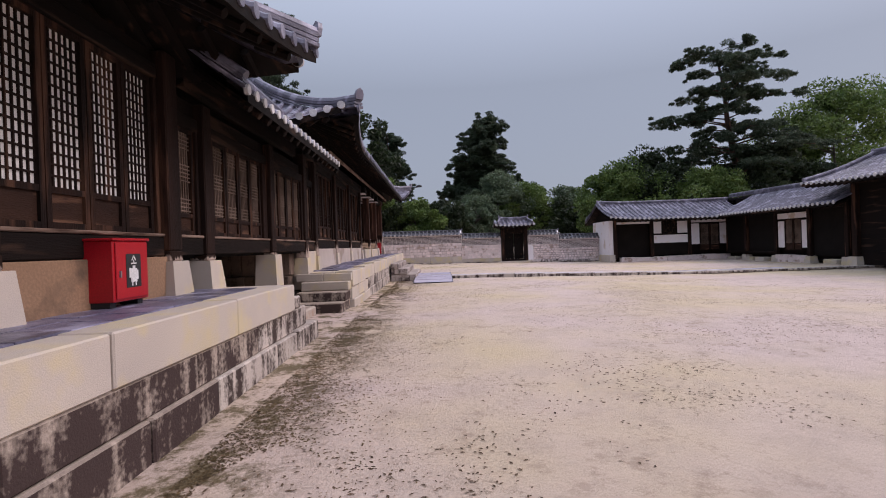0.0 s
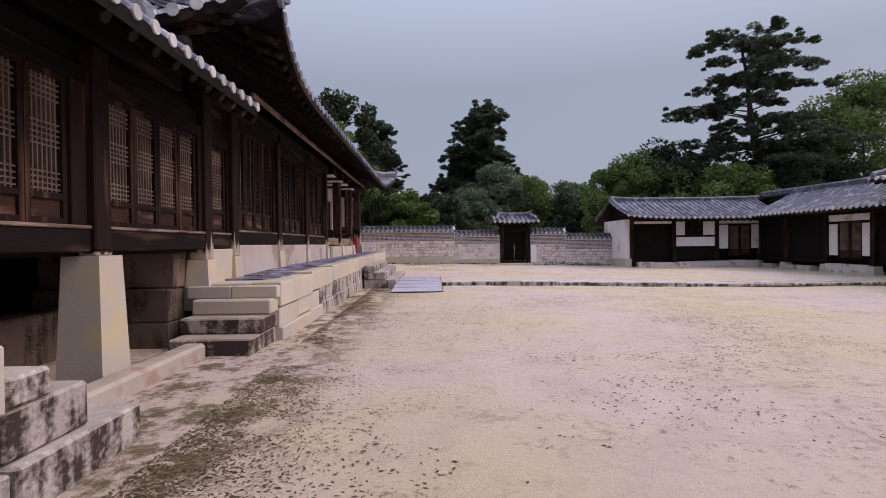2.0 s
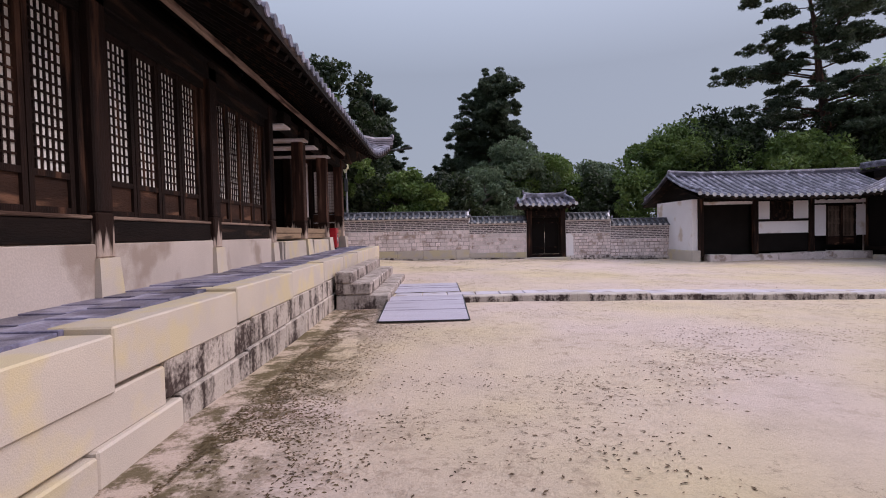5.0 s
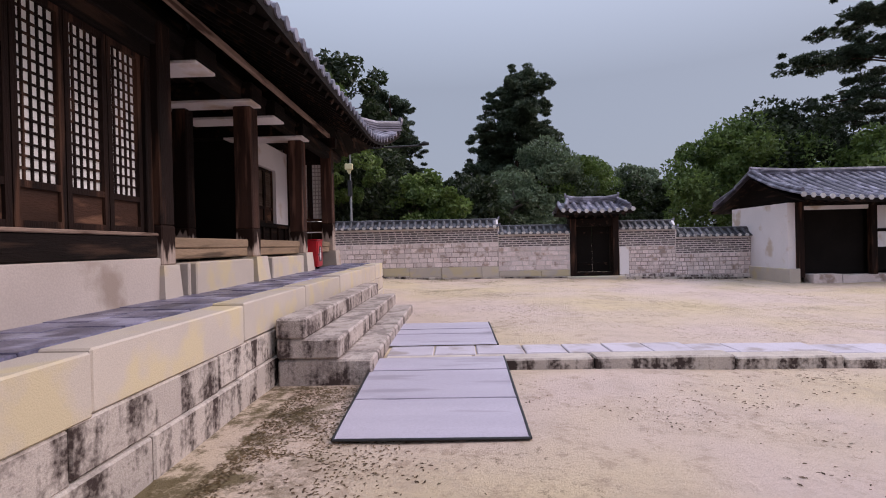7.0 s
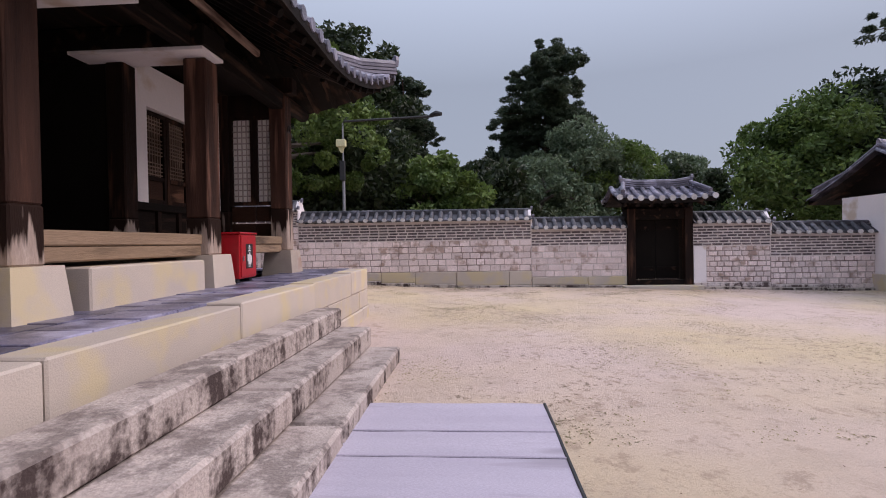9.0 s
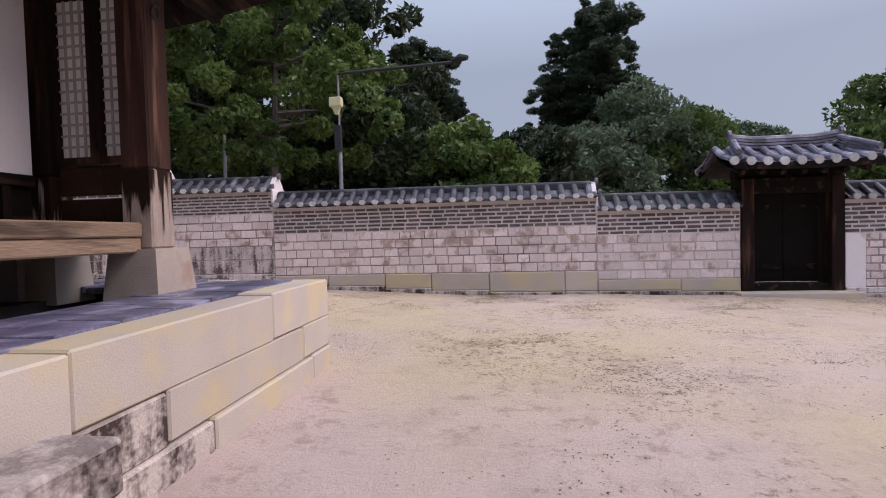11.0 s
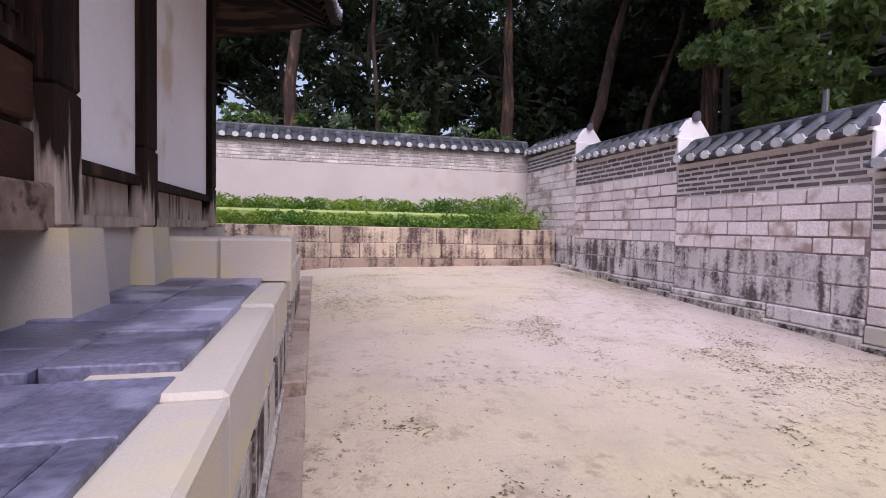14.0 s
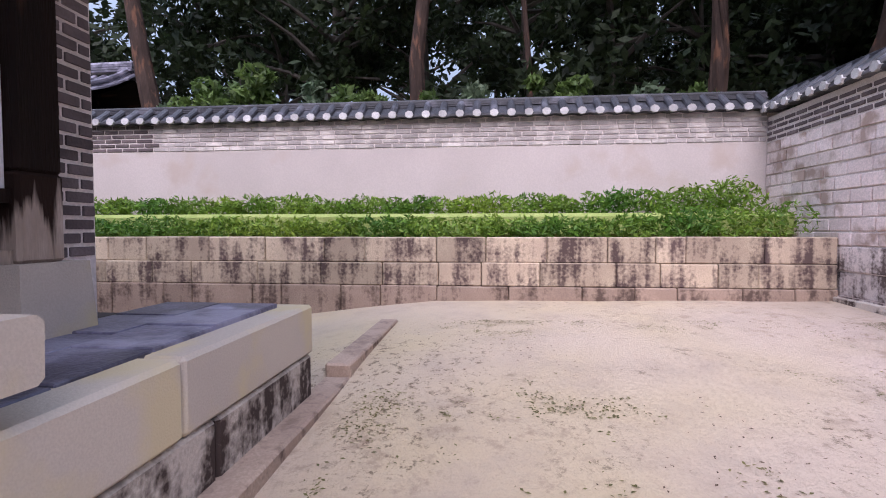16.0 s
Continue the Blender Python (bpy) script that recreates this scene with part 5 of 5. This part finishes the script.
# ---- trees ----
def leaf_cloud(centres, radii, per, size, seed, flat=0.6, squash=1.0, broad=0.45):
    """Small leaf faces scattered through clumps; returns one Mesh."""
    rng = np.random.default_rng(seed)
    vs, fs = [], []
    for c, r in zip(centres, radii):
        n = int(per)
        d = rng.normal(size=(n, 3))
        d /= np.linalg.norm(d, axis=1)[:, None]
        p = np.array(c) + d * (r * rng.uniform(0.45, 1.05, n) ** 0.6)[:, None] * np.array((1, 1, squash))
        a = rng.normal(size=(n, 3))
        a[:, 2] *= flat
        a /= np.linalg.norm(a, axis=1)[:, None]
        b = np.cross(a, rng.normal(size=(n, 3)))
        b /= np.linalg.norm(b, axis=1)[:, None]
        s = size * rng.uniform(0.6, 1.3, n)[:, None]
        q = np.stack((p - a * s, p + b * s * broad, p + a * s, p - b * s * broad), 1).reshape(-1, 3)
        o = len(vs)
        vs += q.tolist()
        fs += [(o + 4 * i, o + 4 * i + 1, o + 4 * i + 2, o + 4 * i + 3) for i in range(n)]
    m = Mesh()
    m.v, m.f = vs, fs
    return m


def limbs(trunk, rnd, base, top, n, reach, r):
    out = []
    for i in range(n):
        t = rnd.uniform(0.4, 0.97)
        p = Vector(base).lerp(Vector(top), t)
        a = rnd.uniform(0, 2 * math.pi)
        L = reach * rnd.uniform(0.6, 1.1) * (1.15 - 0.6 * t)
        q = p + Vector((math.cos(a) * L, math.sin(a) * L, L * rnd.uniform(0.05, 0.45)))
        mid = p.lerp(q, 0.5) + Vector((0, 0, L * 0.06))
        trunk.tube([p, mid, q], [r * (1.1 - t) * 0.8 + 0.03, r * 0.35 * (1.1 - t) + 0.02, 0.015], 5)
        out.append((p, mid, q))
    return out


def pine(x, y, z, h, seed, lean=(0, 0), reach=3.0, start=0.42, r=0.28, branches=40, per=110, group="pines", taper=0.6, dense=1.0):
    """A pine: bare leaning trunk and uneven layered sprays of needles."""
    rnd = random.Random(seed)
    t = thing("pine_tree", x, y, z, "tall dark pine with uneven layered crown and bare trunk", "tree", group)
    top = (x + lean[0], y + lean[1], z + h)
    trunk = Mesh()
    path = [Vector((x, y, z - 0.3)).lerp(Vector(top), k / 6) + Vector((rnd.uniform(-0.2, 0.2), rnd.uniform(-0.2, 0.2), 0)) * (1 if 0 < k < 6 else 0) for k in range(7)]
    trunk.tube(path, [r * (1.1 - k / 6.5) for k in range(7)], 8)
    cs, rs = [], []
    for i in range(branches):
        f = start + (1 - start) * (i + rnd.random()) / branches
        g = (f - start) / (1 - start)
        k = min(5, int(f * 6))
        p = path[k].lerp(path[k + 1], f * 6 - k)
        a = rnd.uniform(0, 2 * math.pi)
        L = reach * (1.1 - taper * g) * rnd.uniform(0.35, 1.12)
        q = p + Vector((math.cos(a) * L, math.sin(a) * L, rnd.uniform(-0.12, 0.22) * L))
        trunk.tube([p, p.lerp(q, 0.5) + Vector((0, 0, 0.1 * L)), q], [r * 0.32 * (1.2 - f), r * 0.18 * (1.2 - f), 0.02], 5)
        for j in range(max(6, int(L * 4.4 * dense))):
            u = rnd.uniform(0.3, 1.08)
            side = rnd.gauss(0, 0.32) * (0.5 + 0.28 * L)
            cs.append(p.lerp(q, u) + Vector((-math.sin(a) * side, math.cos(a) * side, 0.1 * L * (1 - abs(2 * u - 1)) + rnd.gauss(0.08, 0.16 + 0.3 * (dense - 1)))))
            rs.append(rnd.uniform(0.16, 0.46) * (1.25 - 0.5 * abs(u - 0.6)))
    cs.append(Vector(top)), rs.append(0.5)
    part("trunk", trunk, M_BARK, t)
    part("crown", leaf_cloud(cs, rs, int(per * 1.5), 0.17, seed, 0.8, 0.45, 0.2), M_PINE, t)
    return t


def broadleaf(x, y, z, h, spread, seed, mat=None, clumps=46, per=240, size=0.14, low=0.25, group="broadleaf trees", label="leafy green broadleaf tree with a full crown", r=0.22, puff=0.34):
    """A broadleaf tree: forked trunk, limbs and a crown of many leaf clumps with gaps."""
    rnd = random.Random(seed)
    t = thing("broadleaf_tree", x, y, z, label, "tree", group)
    trunk = Mesh()
    top = Vector((x + rnd.uniform(-0.6, 0.6), y + rnd.uniform(-0.6, 0.6), z + h * 0.85))
    trunk.tube([(x, y, z - 0.3), Vector((x, y, z)).lerp(top, 0.45), top], [r, r * 0.6, 0.04], 8)
    ls = limbs(trunk, rnd, (x, y, z), top, 14, spread, r)
    cs, rs = [], []
    for i in range(clumps):
        f = rnd.uniform(low, 1.0)
        wide = math.sin(math.pi * min(1, 0.18 + 0.8 * (f - low) / (1 - low))) ** 0.7
        a, d = rnd.uniform(0, 2 * math.pi), spread * wide * math.sqrt(rnd.random())
        cs.append((x + d * math.cos(a), y + d * math.sin(a), z + h * f + rnd.uniform(-0.3, 0.3)))
        rs.append(rnd.uniform(0.4, 1.0) * spread * puff)
    for p, m, q in ls:
        cs.append(tuple(q)), rs.append(rnd.uniform(0.3, 0.5) * spread * puff * 1.2)
    part("trunk", trunk, M_BARKG, t)
    part("crown", leaf_cloud(cs, rs, per, size, seed, 1.0, 0.8), mat or M_LEAF, t)
    return t


pine(27.4, 43.5, 0.3, 17.3, 1, (-2.6, 0), 6.4, 0.36, 0.42, 58, 80, taper=0.5)
pine(4.5, 57.0, 0.3, 15.5, 2, (1.1, 0), 5.2, 0.12, 0.28, 110, 100, taper=0.72, dense=1.7)
pine(-14.6, 40.0, 0.8, 19.5, 4, (0.4, 0), 5.6, 0.4, 0.32, 70, 80)
pine(-5.9, 60.0, 0.6, 14.6, 3, (0, 0), 4.2, 0.25, 0.25, 80, 100, dense=1.5)
broadleaf(16.6, 44.0, 0.3, 7.4, 4.4, 11, None, 64, 460, 0.14)
broadleaf(19.5, 46.0, 0.3, 8.8, 4.8, 12, M_DEEP, 50, 300, 0.16)
broadleaf(36.5, 45.0, 0.3, 14.0, 6.5, 13, None, 80, 420, 0.17)
broadleaf(28.0, 42.0, 0.3, 8.0, 5.5, 14, M_DEEP, 60, 300, 0.17)
broadleaf(22.5, 41.0, 0.3, 6.6, 4.0, 24, M_LEAF, 46, 300, 0.15)
broadleaf(9.0, 51.0, 0.3, 7.2, 3.6, 15, None, 50, 440, 0.13)
broadleaf(6.0, 49.0, 0.3, 7.8, 3.2, 16, M_BLUEGREEN, 50, 400, 0.13)
broadleaf(3.2, 46.0, 0.3, 5.4, 2.8, 26, M_BLUEGREEN, 40, 300, 0.12)
broadleaf(0.4, 42.0, 0.3, 4.8, 2.8, 17, M_DEEP, 46, 300, 0.15)
broadleaf(-1.6, 40.0, 0.4, 4.4, 2.4, 18, M_LEAF, 46, 340, 0.13)
broadleaf(-7.5, 37.8, 0.6, 9.2, 4.2, 19, M_LEAF, 190, 240, 0.105, 0.34, label="leafy tree with bright drooping foliage over the wall", puff=0.13)
broadleaf(-5.4, 41.5, 0.6, 6.4, 3.2, 29, M_DEEP, 60, 300, 0.15, 0.2)
broadleaf(12.6, 50.0, 0.3, 5.2, 3.2, 31, M_DEEP, 46, 300, 0.15, 0.1)
broadleaf(15.0, 56.0, 0.3, 7.0, 3.8, 32, M_BLUEGREEN, 46, 300, 0.15, 0.1)
rndw = random.Random(77)
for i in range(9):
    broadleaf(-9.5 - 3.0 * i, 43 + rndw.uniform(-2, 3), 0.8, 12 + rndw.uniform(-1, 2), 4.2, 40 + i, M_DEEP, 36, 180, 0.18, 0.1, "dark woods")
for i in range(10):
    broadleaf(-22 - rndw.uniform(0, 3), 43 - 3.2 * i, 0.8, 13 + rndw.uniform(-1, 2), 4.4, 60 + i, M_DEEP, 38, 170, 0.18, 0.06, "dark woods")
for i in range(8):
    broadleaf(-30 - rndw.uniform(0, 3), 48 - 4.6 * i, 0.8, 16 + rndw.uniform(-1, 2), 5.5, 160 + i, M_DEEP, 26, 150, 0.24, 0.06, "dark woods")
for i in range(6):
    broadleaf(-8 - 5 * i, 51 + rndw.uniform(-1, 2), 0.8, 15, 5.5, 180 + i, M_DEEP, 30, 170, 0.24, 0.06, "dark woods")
for i, (x, y, lx, rr) in enumerate(((-17.0, 21.4, -2.4, 0.27), (-17.0, 27.6, 0.1, 0.22), (-18.5, 30.0, 0.3, 0.10), (-17.0, 34.2, 0.3, 0.26), (-16.6, 36.2, 3.4, 0.24), (-16.0, 37.6, 4.0, 0.14))):
    pine(x, y, 1.2, 14, 80 + i, (0, lx), 3.2, 0.6, rr, 16, 60, "pines behind the wall")
# undergrowth behind the west wall
for i in range(12):
    broadleaf(-15.2 - rndw.uniform(0, 1.2), 22 + i * 1.15, 1.4, 3.1 + rndw.uniform(-0.3, 0.6), 1.0, 120 + i, M_LEAF if i % 3 else M_BLUEGREEN, 16, 90, 0.1, 0.45, "undergrowth", "low green shrub behind the wall", 0.05)


# ---- plants in the bed ----
def build_bed():
    rnd = random.Random(5)
    cs, rs = [], []
    y = 18.4
    while y < 33.1:
        for x, zz, rr in ((-11.92, 1.72, 0.16), (-12.2, 1.74, 0.16), (-12.8, 2.06, 0.15), (-13.05, 2.1, 0.16)):
            k = max(0, (y - 30.5) / 2.6)
            cs.append((x + rnd.uniform(-0.1, 0.1), y + rnd.uniform(-0.1, 0.1), zz + 0.12 * k + rnd.uniform(-0.05, 0.08)))
            rs.append(rr * rnd.uniform(0.8, 1.25) + 0.12 * k)
        y += 0.16
    t = tagged(new("bed_plants", leaf_cloud(cs, rs, 95, 0.05, 3, 0.9, 0.9, 0.3).data("bed_plants", M_BED)), "low bright green leafy plants in two rows", "plants", "", "stuff")


build_bed()


# ---- red boxes for extinguishers ----
def build_box(x, y, z, turn=0.0):
    """A red steel box on feet, with a plate that shows a letter and an extinguisher."""
    t = thing("extinguisher_box", 0, 0, 0, "red steel extinguisher box with black plate and white sign", "box", "extinguisher boxes")
    part("body", Mesh().box(-0.36, 0, -0.26, 0.26, 0.05, 0.60, 0.008), M_RED, t)
    part("lid", Mesh().box(-0.38, 0.02, -0.275, 0.275, 0.601, 0.625, 0.006), M_RED, t)
    part("door", Mesh().box(0.001, 0.014, -0.235, 0.235, 0.075, 0.585, 0.004), M_RED, t)
    for yy in (-0.2, 0.2):
        part("foot", Mesh().box(-0.3, -0.05, yy - 0.04, yy + 0.04, 0.0, 0.05), M_BLACK, t)
    plate = part("plate", Mesh().box(0.0142, 0.017, -0.10, 0.12, 0.17, 0.48), M_BLACK, t, "black sign plate")
    ink = Mesh()
    for a, b, c, d in ((-0.03, 0.05, 0.385, 0.398), (0.004, 0.016, 0.395, 0.425)):
        ink.box(0.0172, 0.019, a, b, c, d)
    for sg in (-1, 1):
        ink.box(-0.001, 0.001, -0.006, 0.006, 0, 0.055, 0, pose(0.018, 0.01 + sg * 0.028, 0.42, sg * 34, 0, 0))
    part("letter", ink, M_WHITE, plate, "white letter on the plate")
    fig = Mesh()
    fig.box(0.0172, 0.019, -0.035, 0.055, 0.22, 0.345).box(0.0172, 0.019, -0.01, 0.03, 0.345, 0.37).box(0.0172, 0.019, -0.06, -0.035, 0.26, 0.35).box(0.0172, 0.019, 0.055, 0.075, 0.24, 0.33).box(0.0172, 0.019, -0.025, -0.008, 0.185, 0.22).box(0.0172, 0.019, 0.028, 0.045, 0.185, 0.22)
    part("symbol", fig, M_WHITE, plate, "white extinguisher symbol")
    part("latch", Mesh().box(0.0142, 0.03, -0.2, -0.185, 0.27, 0.33), M_STEEL, t)
    t.matrix_basis = pose(x, y, z, 0, 0, turn)
    return t


build_box(-2.88, 4.66, top_z(4.66) + 0.016)
build_box(-2.97, 25.3, top_z(25.3) + 0.016, 4)


# ---- mast with a camera arm behind the wall ----
def build_mast():
    t = thing("camera_mast", -4.43, 35.5, 0.5, "grey steel mast with cream box and camera arm", "mast")
    part("pole", Mesh().tube([(-4.43, 35.5, 0.2), (-4.43, 35.5, 4.2)], 0.055, 10), M_STEEL, t)
    part("upper_pole", Mesh().tube([(-4.43, 35.5, 4.2), (-4.43, 35.5, 5.85)], 0.03, 8), M_STEEL, t)
    part("lamp_box", Mesh().box(-4.62, -4.3, 35.3, 35.48, 4.86, 5.1, 0.02), M_CREAM, t, "cream plastic box")
    part("bracket", Mesh().frustum(-4.46, 35.42, 4.68, 4.86, 0.06, 0.1, 0.2, 0.14), M_CREAM, t)
    part("control_box", Mesh().box(-4.52, -4.34, 35.34, 35.45, 3.75, 4.4, 0.015), M_BLACK, t, "black control box")
    part("arm", Mesh().tube([(-4.43, 35.5, 5.72), (-1.4, 35.5, 5.80)], 0.04, 8), M_BLACK, t)
    part("camera_head", Mesh().tube([(-1.5, 35.5, 5.83), (-1.3, 35.4, 5.86), (-1.12, 35.32, 5.82)], [0.05, 0.1, 0.06], 8), M_BLACK, t)
    p = thing("steel_pole", -8.0, 36.2, 0.6, "thin grey steel pole behind the wall", "pole")
    part("pole", Mesh().tube([(-8.0, 36.2, 0.3), (-8.0, 36.2, 4.6)], 0.05, 8), M_STEEL, p)


build_mast()


# ---- litter, grit and tufts on the ground ----
def scatter(name, n, place, size, mat, label, seed, upright=False):
    """Many tiny faces lying on or standing in the ground, one mesh."""
    rng = np.random.default_rng(seed)
    vs, fs = [], []
    for i in range(n):
        x, y = place(rng)
        z = ground_z(x, y) + 0.025 * noise.noise(Vector((x * 0.6, y * 0.6, 3))) + 0.01 * noise.noise(Vector((x * 2.3, y * 2.3, 7))) + 0.004
        a, s = rng.uniform(0, 6.28), size * rng.uniform(0.5, 1.5)
        dx, dy = math.cos(a) * s, math.sin(a) * s
        o = len(vs)
        if upright:
            h = s * rng.uniform(0.7, 1.6)
            vs += [(x - dx * 0.25, y - dy * 0.25, z - 0.01), (x + dx * 0.25, y + dy * 0.25, z - 0.01), (x + dy * 0.6, y - dx * 0.6, z + h)]
            fs.append((o, o + 1, o + 2))
        else:
            t = 0.15 * s
            vs += [(x - dx, y - dy, z), (x + dy * 0.4, y - dx * 0.4, z + t), (x + dx, y + dy, z + 0.3 * t), (x - dy * 0.4, y + dx * 0.4, z + 0.2 * t)]
            fs.append((o, o + 1, o + 2, o + 3))
    m = Mesh()
    m.v, m.f = vs, fs
    return tagged(new(name, m.data(name, mat)), label, "litter", "", "stuff")


def in_patches(x0, x1, y0, y1, cut, seed, freq=0.5):
    """Places that gather in soft-edged patches."""
    def pick(rng):
        for k in range(80):
            x, y = rng.uniform(x0, x1), rng.uniform(y0, y1)
            v = noise.noise(Vector((x * freq, y * freq, seed))) + 0.5 * noise.noise(Vector((x * freq * 4, y * freq * 4, seed))) + 0.3 * noise.noise(Vector((x * freq * 13, y * freq * 13, seed)))
            if v - cut > 0.14 * rng.normal():
                if rng.random() < max(0.02, min(1, (v - cut + 0.25) * 1.6)):
                    break
        return x, y
    return pick


def along_foot(rng):
    """Mostly close to the platform's foot, thinning outward."""
    while True:
        x = -1.72 + abs(rng.normal(0, 0.5))
        y = rng.uniform(-1, 20.0)
        if noise.noise(Vector((x * 1.2, y * 0.8, 5))) > -0.08 - (0.3 if y < 9 or 15 < y else 0):
            return x, y


scatter("ground_litter", 14000, in_patches(-1.6, 10, -0.5, 20.3, 0.1, 2.0), 0.017, M_LITTER, "dark bits of leaf and grit on sand", 1)
scatter("ground_litter", 5500, in_patches(-10.5, 9, 21.6, 33.2, 0.12, 4.0), 0.011, M_LITTER, "dark bits of leaf and grit on sand", 2)
scatter("grass_tufts", 36000, along_foot, 0.013, M_DRYMOSS, "thin dry moss and grass along a platform foot", 3)
scatter("grass_tufts", 14000, in_patches(-10.5, 4, 28.4, 33.3, 0.28, 8.0, 0.8), 0.012, M_GRASS, "thin dry grass patches in sandy yard", 4)
scatter("grass_tufts", 9000, in_patches(-10.5, 10, 32.2, 33.3, 0.0, 9.0, 0.9), 0.012, M_GRASS, "thin dry grass along the foot of a wall", 5)
scatter("grass_tufts", 9000, in_patches(-1, 9, 22.5, 32, 0.22, 12.0, 0.7), 0.012, M_GRASS, "thin dry grass patches in sandy yard", 6)


# ---- bricks and stones of the walls ----
UNIT = {}


def unit(mat):
    if mat not in UNIT:
        UNIT[mat] = Mesh().box(-0.5, 0.5, -0.5, 0.5, -0.5, 0.5, 0.045).data("block", mat)
    return UNIT[mat]


def block(name, parent, mat, c, size):
    ob = part(name, unit(mat), None, parent)
    ob.location, ob.scale = c, size
    return ob


def course(parent, name, mat, rest, u0, u1, z0, z1, lo, hi, gap, face, axis, rnd, keep, depth=0.06, shift=0.0, proud=0.004, north=False):
    """One row of bricks or stones on a wall's face; pieces outside keep go into rest."""
    u = u0 - shift
    while u < u1:
        e = u + rnd.uniform(lo, hi)
        a, b = max(u, u0) + gap / 2, min(e, u1) - gap / 2
        if b - a > 0.03:
            o = rnd.uniform(-proud, proud)
            zz0, zz1 = z0 + gap / 2 + rnd.uniform(-0.3, 0.3) * gap * 0.4, z1 - gap / 2 + rnd.uniform(-0.3, 0.3) * gap * 0.4
            if north:
                lohi = (a, b, face + 0.01 + o - depth, face + 0.01 + o, zz0, zz1)
            elif axis == "x":
                lohi = (a, b, face - 0.008 + o, face - 0.008 + o + depth, zz0, zz1)
            else:
                lohi = (face + 0.008 + o - depth, face + 0.008 + o, a, b, zz0, zz1)
            if keep[0] < (a + b) / 2 < keep[1]:
                block(name, parent, mat, [(lohi[2 * i] + lohi[2 * i + 1]) / 2 for i in range(3)], [lohi[2 * i + 1] - lohi[2 * i] for i in range(3)])
            else:
                rest.box(*lohi, 0.006)
        u = e


def build_wall_faces():
    rnd = random.Random(21)
    bricks, stones = Mesh(), Mesh()
    for i, (x0, x1, za, zb, bb, sb) in enumerate(SECTIONS):
        top = min(za, zb) - 0.37
        n = max(3, round((top - bb) / 0.076))
        for k in range(n):
            course(WALL_N, "brick", M_BRICK, bricks, x0, x1, lerp(bb, top, k / n), lerp(bb, top, (k + 1) / n), 0.24, 0.30, 0.034, WY, "x", rnd, (-7.9, 1.0), shift=0.14 * (k % 2))
        small = i >= 5
        h = 0.15 if small else 0.175
        m = max(2, round((bb - sb) / h))
        if i < 3:
            # the lower part of the back stretch is of broad slabs
            for k in range(2):
                a, b = sb + 0.30 * k, sb + 0.30 * (k + 1)
                course(WALL_N, "stone", M_SLAB, stones, x0, x1, a, b, 0.55, 1.15, 0.016, WY, "x", rnd, (-13.3, 1.5), 0.1, 0.3 * (k % 2), 0.012)
            sb0, sb = sb, sb + 0.60
            m = max(2, round((bb - sb) / h))
        for k in range(m):
            a, b = lerp(sb, bb, k / m), lerp(sb, bb, (k + 1) / m)
            wide = (0.17, 0.25) if small else (0.22, 0.34) if i == 3 else (0.2, 0.46)
            course(WALL_N, "stone", M_STONE, stones, x0 if i != 5 else 6.3, x1, a, b, *wide, 0.03 if small else 0.022, WY, "x", rnd, (-9.5, 1.5), 0.1, 0.12 * (k % 2), 0.008)
        if i < 3:
            sb = sb0
        # long base slabs and the footing
        u = x0
        while u < x1 - 0.01:
            e = min(x1, u + rnd.uniform(0.9, 1.6))
            e = x1 if x1 - e < 0.4 else e
            g = ground_z(u, WY - 0.2)
            part("base_slab", Mesh().box(u + 0.006, e - 0.006, WY - 0.035 + rnd.uniform(-0.01, 0.01), WY + 0.1, g + 0.06, sb - 0.006, 0.014), M_GRANITE if i in (3, 4) else M_SLAB, WALL_N)
            part("footing_stone", Mesh().box(u + 0.004, e - 0.004, WY - 0.09, WY + 0.1, g - 0.1, g + 0.056, 0.012), M_WEATHERED, WALL_N)
            u = e
    part("plaster_pier", Mesh().box(5.96, 6.3, WY - 0.02, WY + 0.1, 0.2, 1.42), M_PLASTER, WALL_N, "white plaster beside the gate")
    for k in range(6):
        a = 3.07 + 0.076 * k
        course(WALL_W, "brick", M_BRICK_W, bricks, 21.0, WY, a, a + 0.076, 0.24, 0.30, 0.022, BX, "y", rnd, (23.5, 33.4), shift=0.14 * (k % 2))
    for k in range(41):
        z = 1.6 + 0.07 * k
        course(end_bricks, "brick", M_BRICK, bricks, -7.76, -7.43, z, z + 0.07, 0.17, 0.2, 0.02, NWY - 0.02, "x", rnd, (-9, -7), shift=0.1 * (k % 2), north=True)
    tagged(part("brick_run", bricks, M_BRICK_ISL, WALL_N), kind="stuff")
    tagged(part("stone_run", stones, M_STONE_ISL, WALL_N), kind="stuff")


build_wall_faces()


# iron ring on the corner post
part("iron_ring", Mesh().tube([(XP + 0.145 + 0.01 * math.sin(2 * math.pi * k / 12), 27.1 + 0.045 * math.cos(2 * math.pi * k / 12), 3.52 + 0.055 * math.sin(2 * math.pi * k / 12)) for k in range(13)], 0.009, 6), M_BLACK, HALL, "black iron ring")
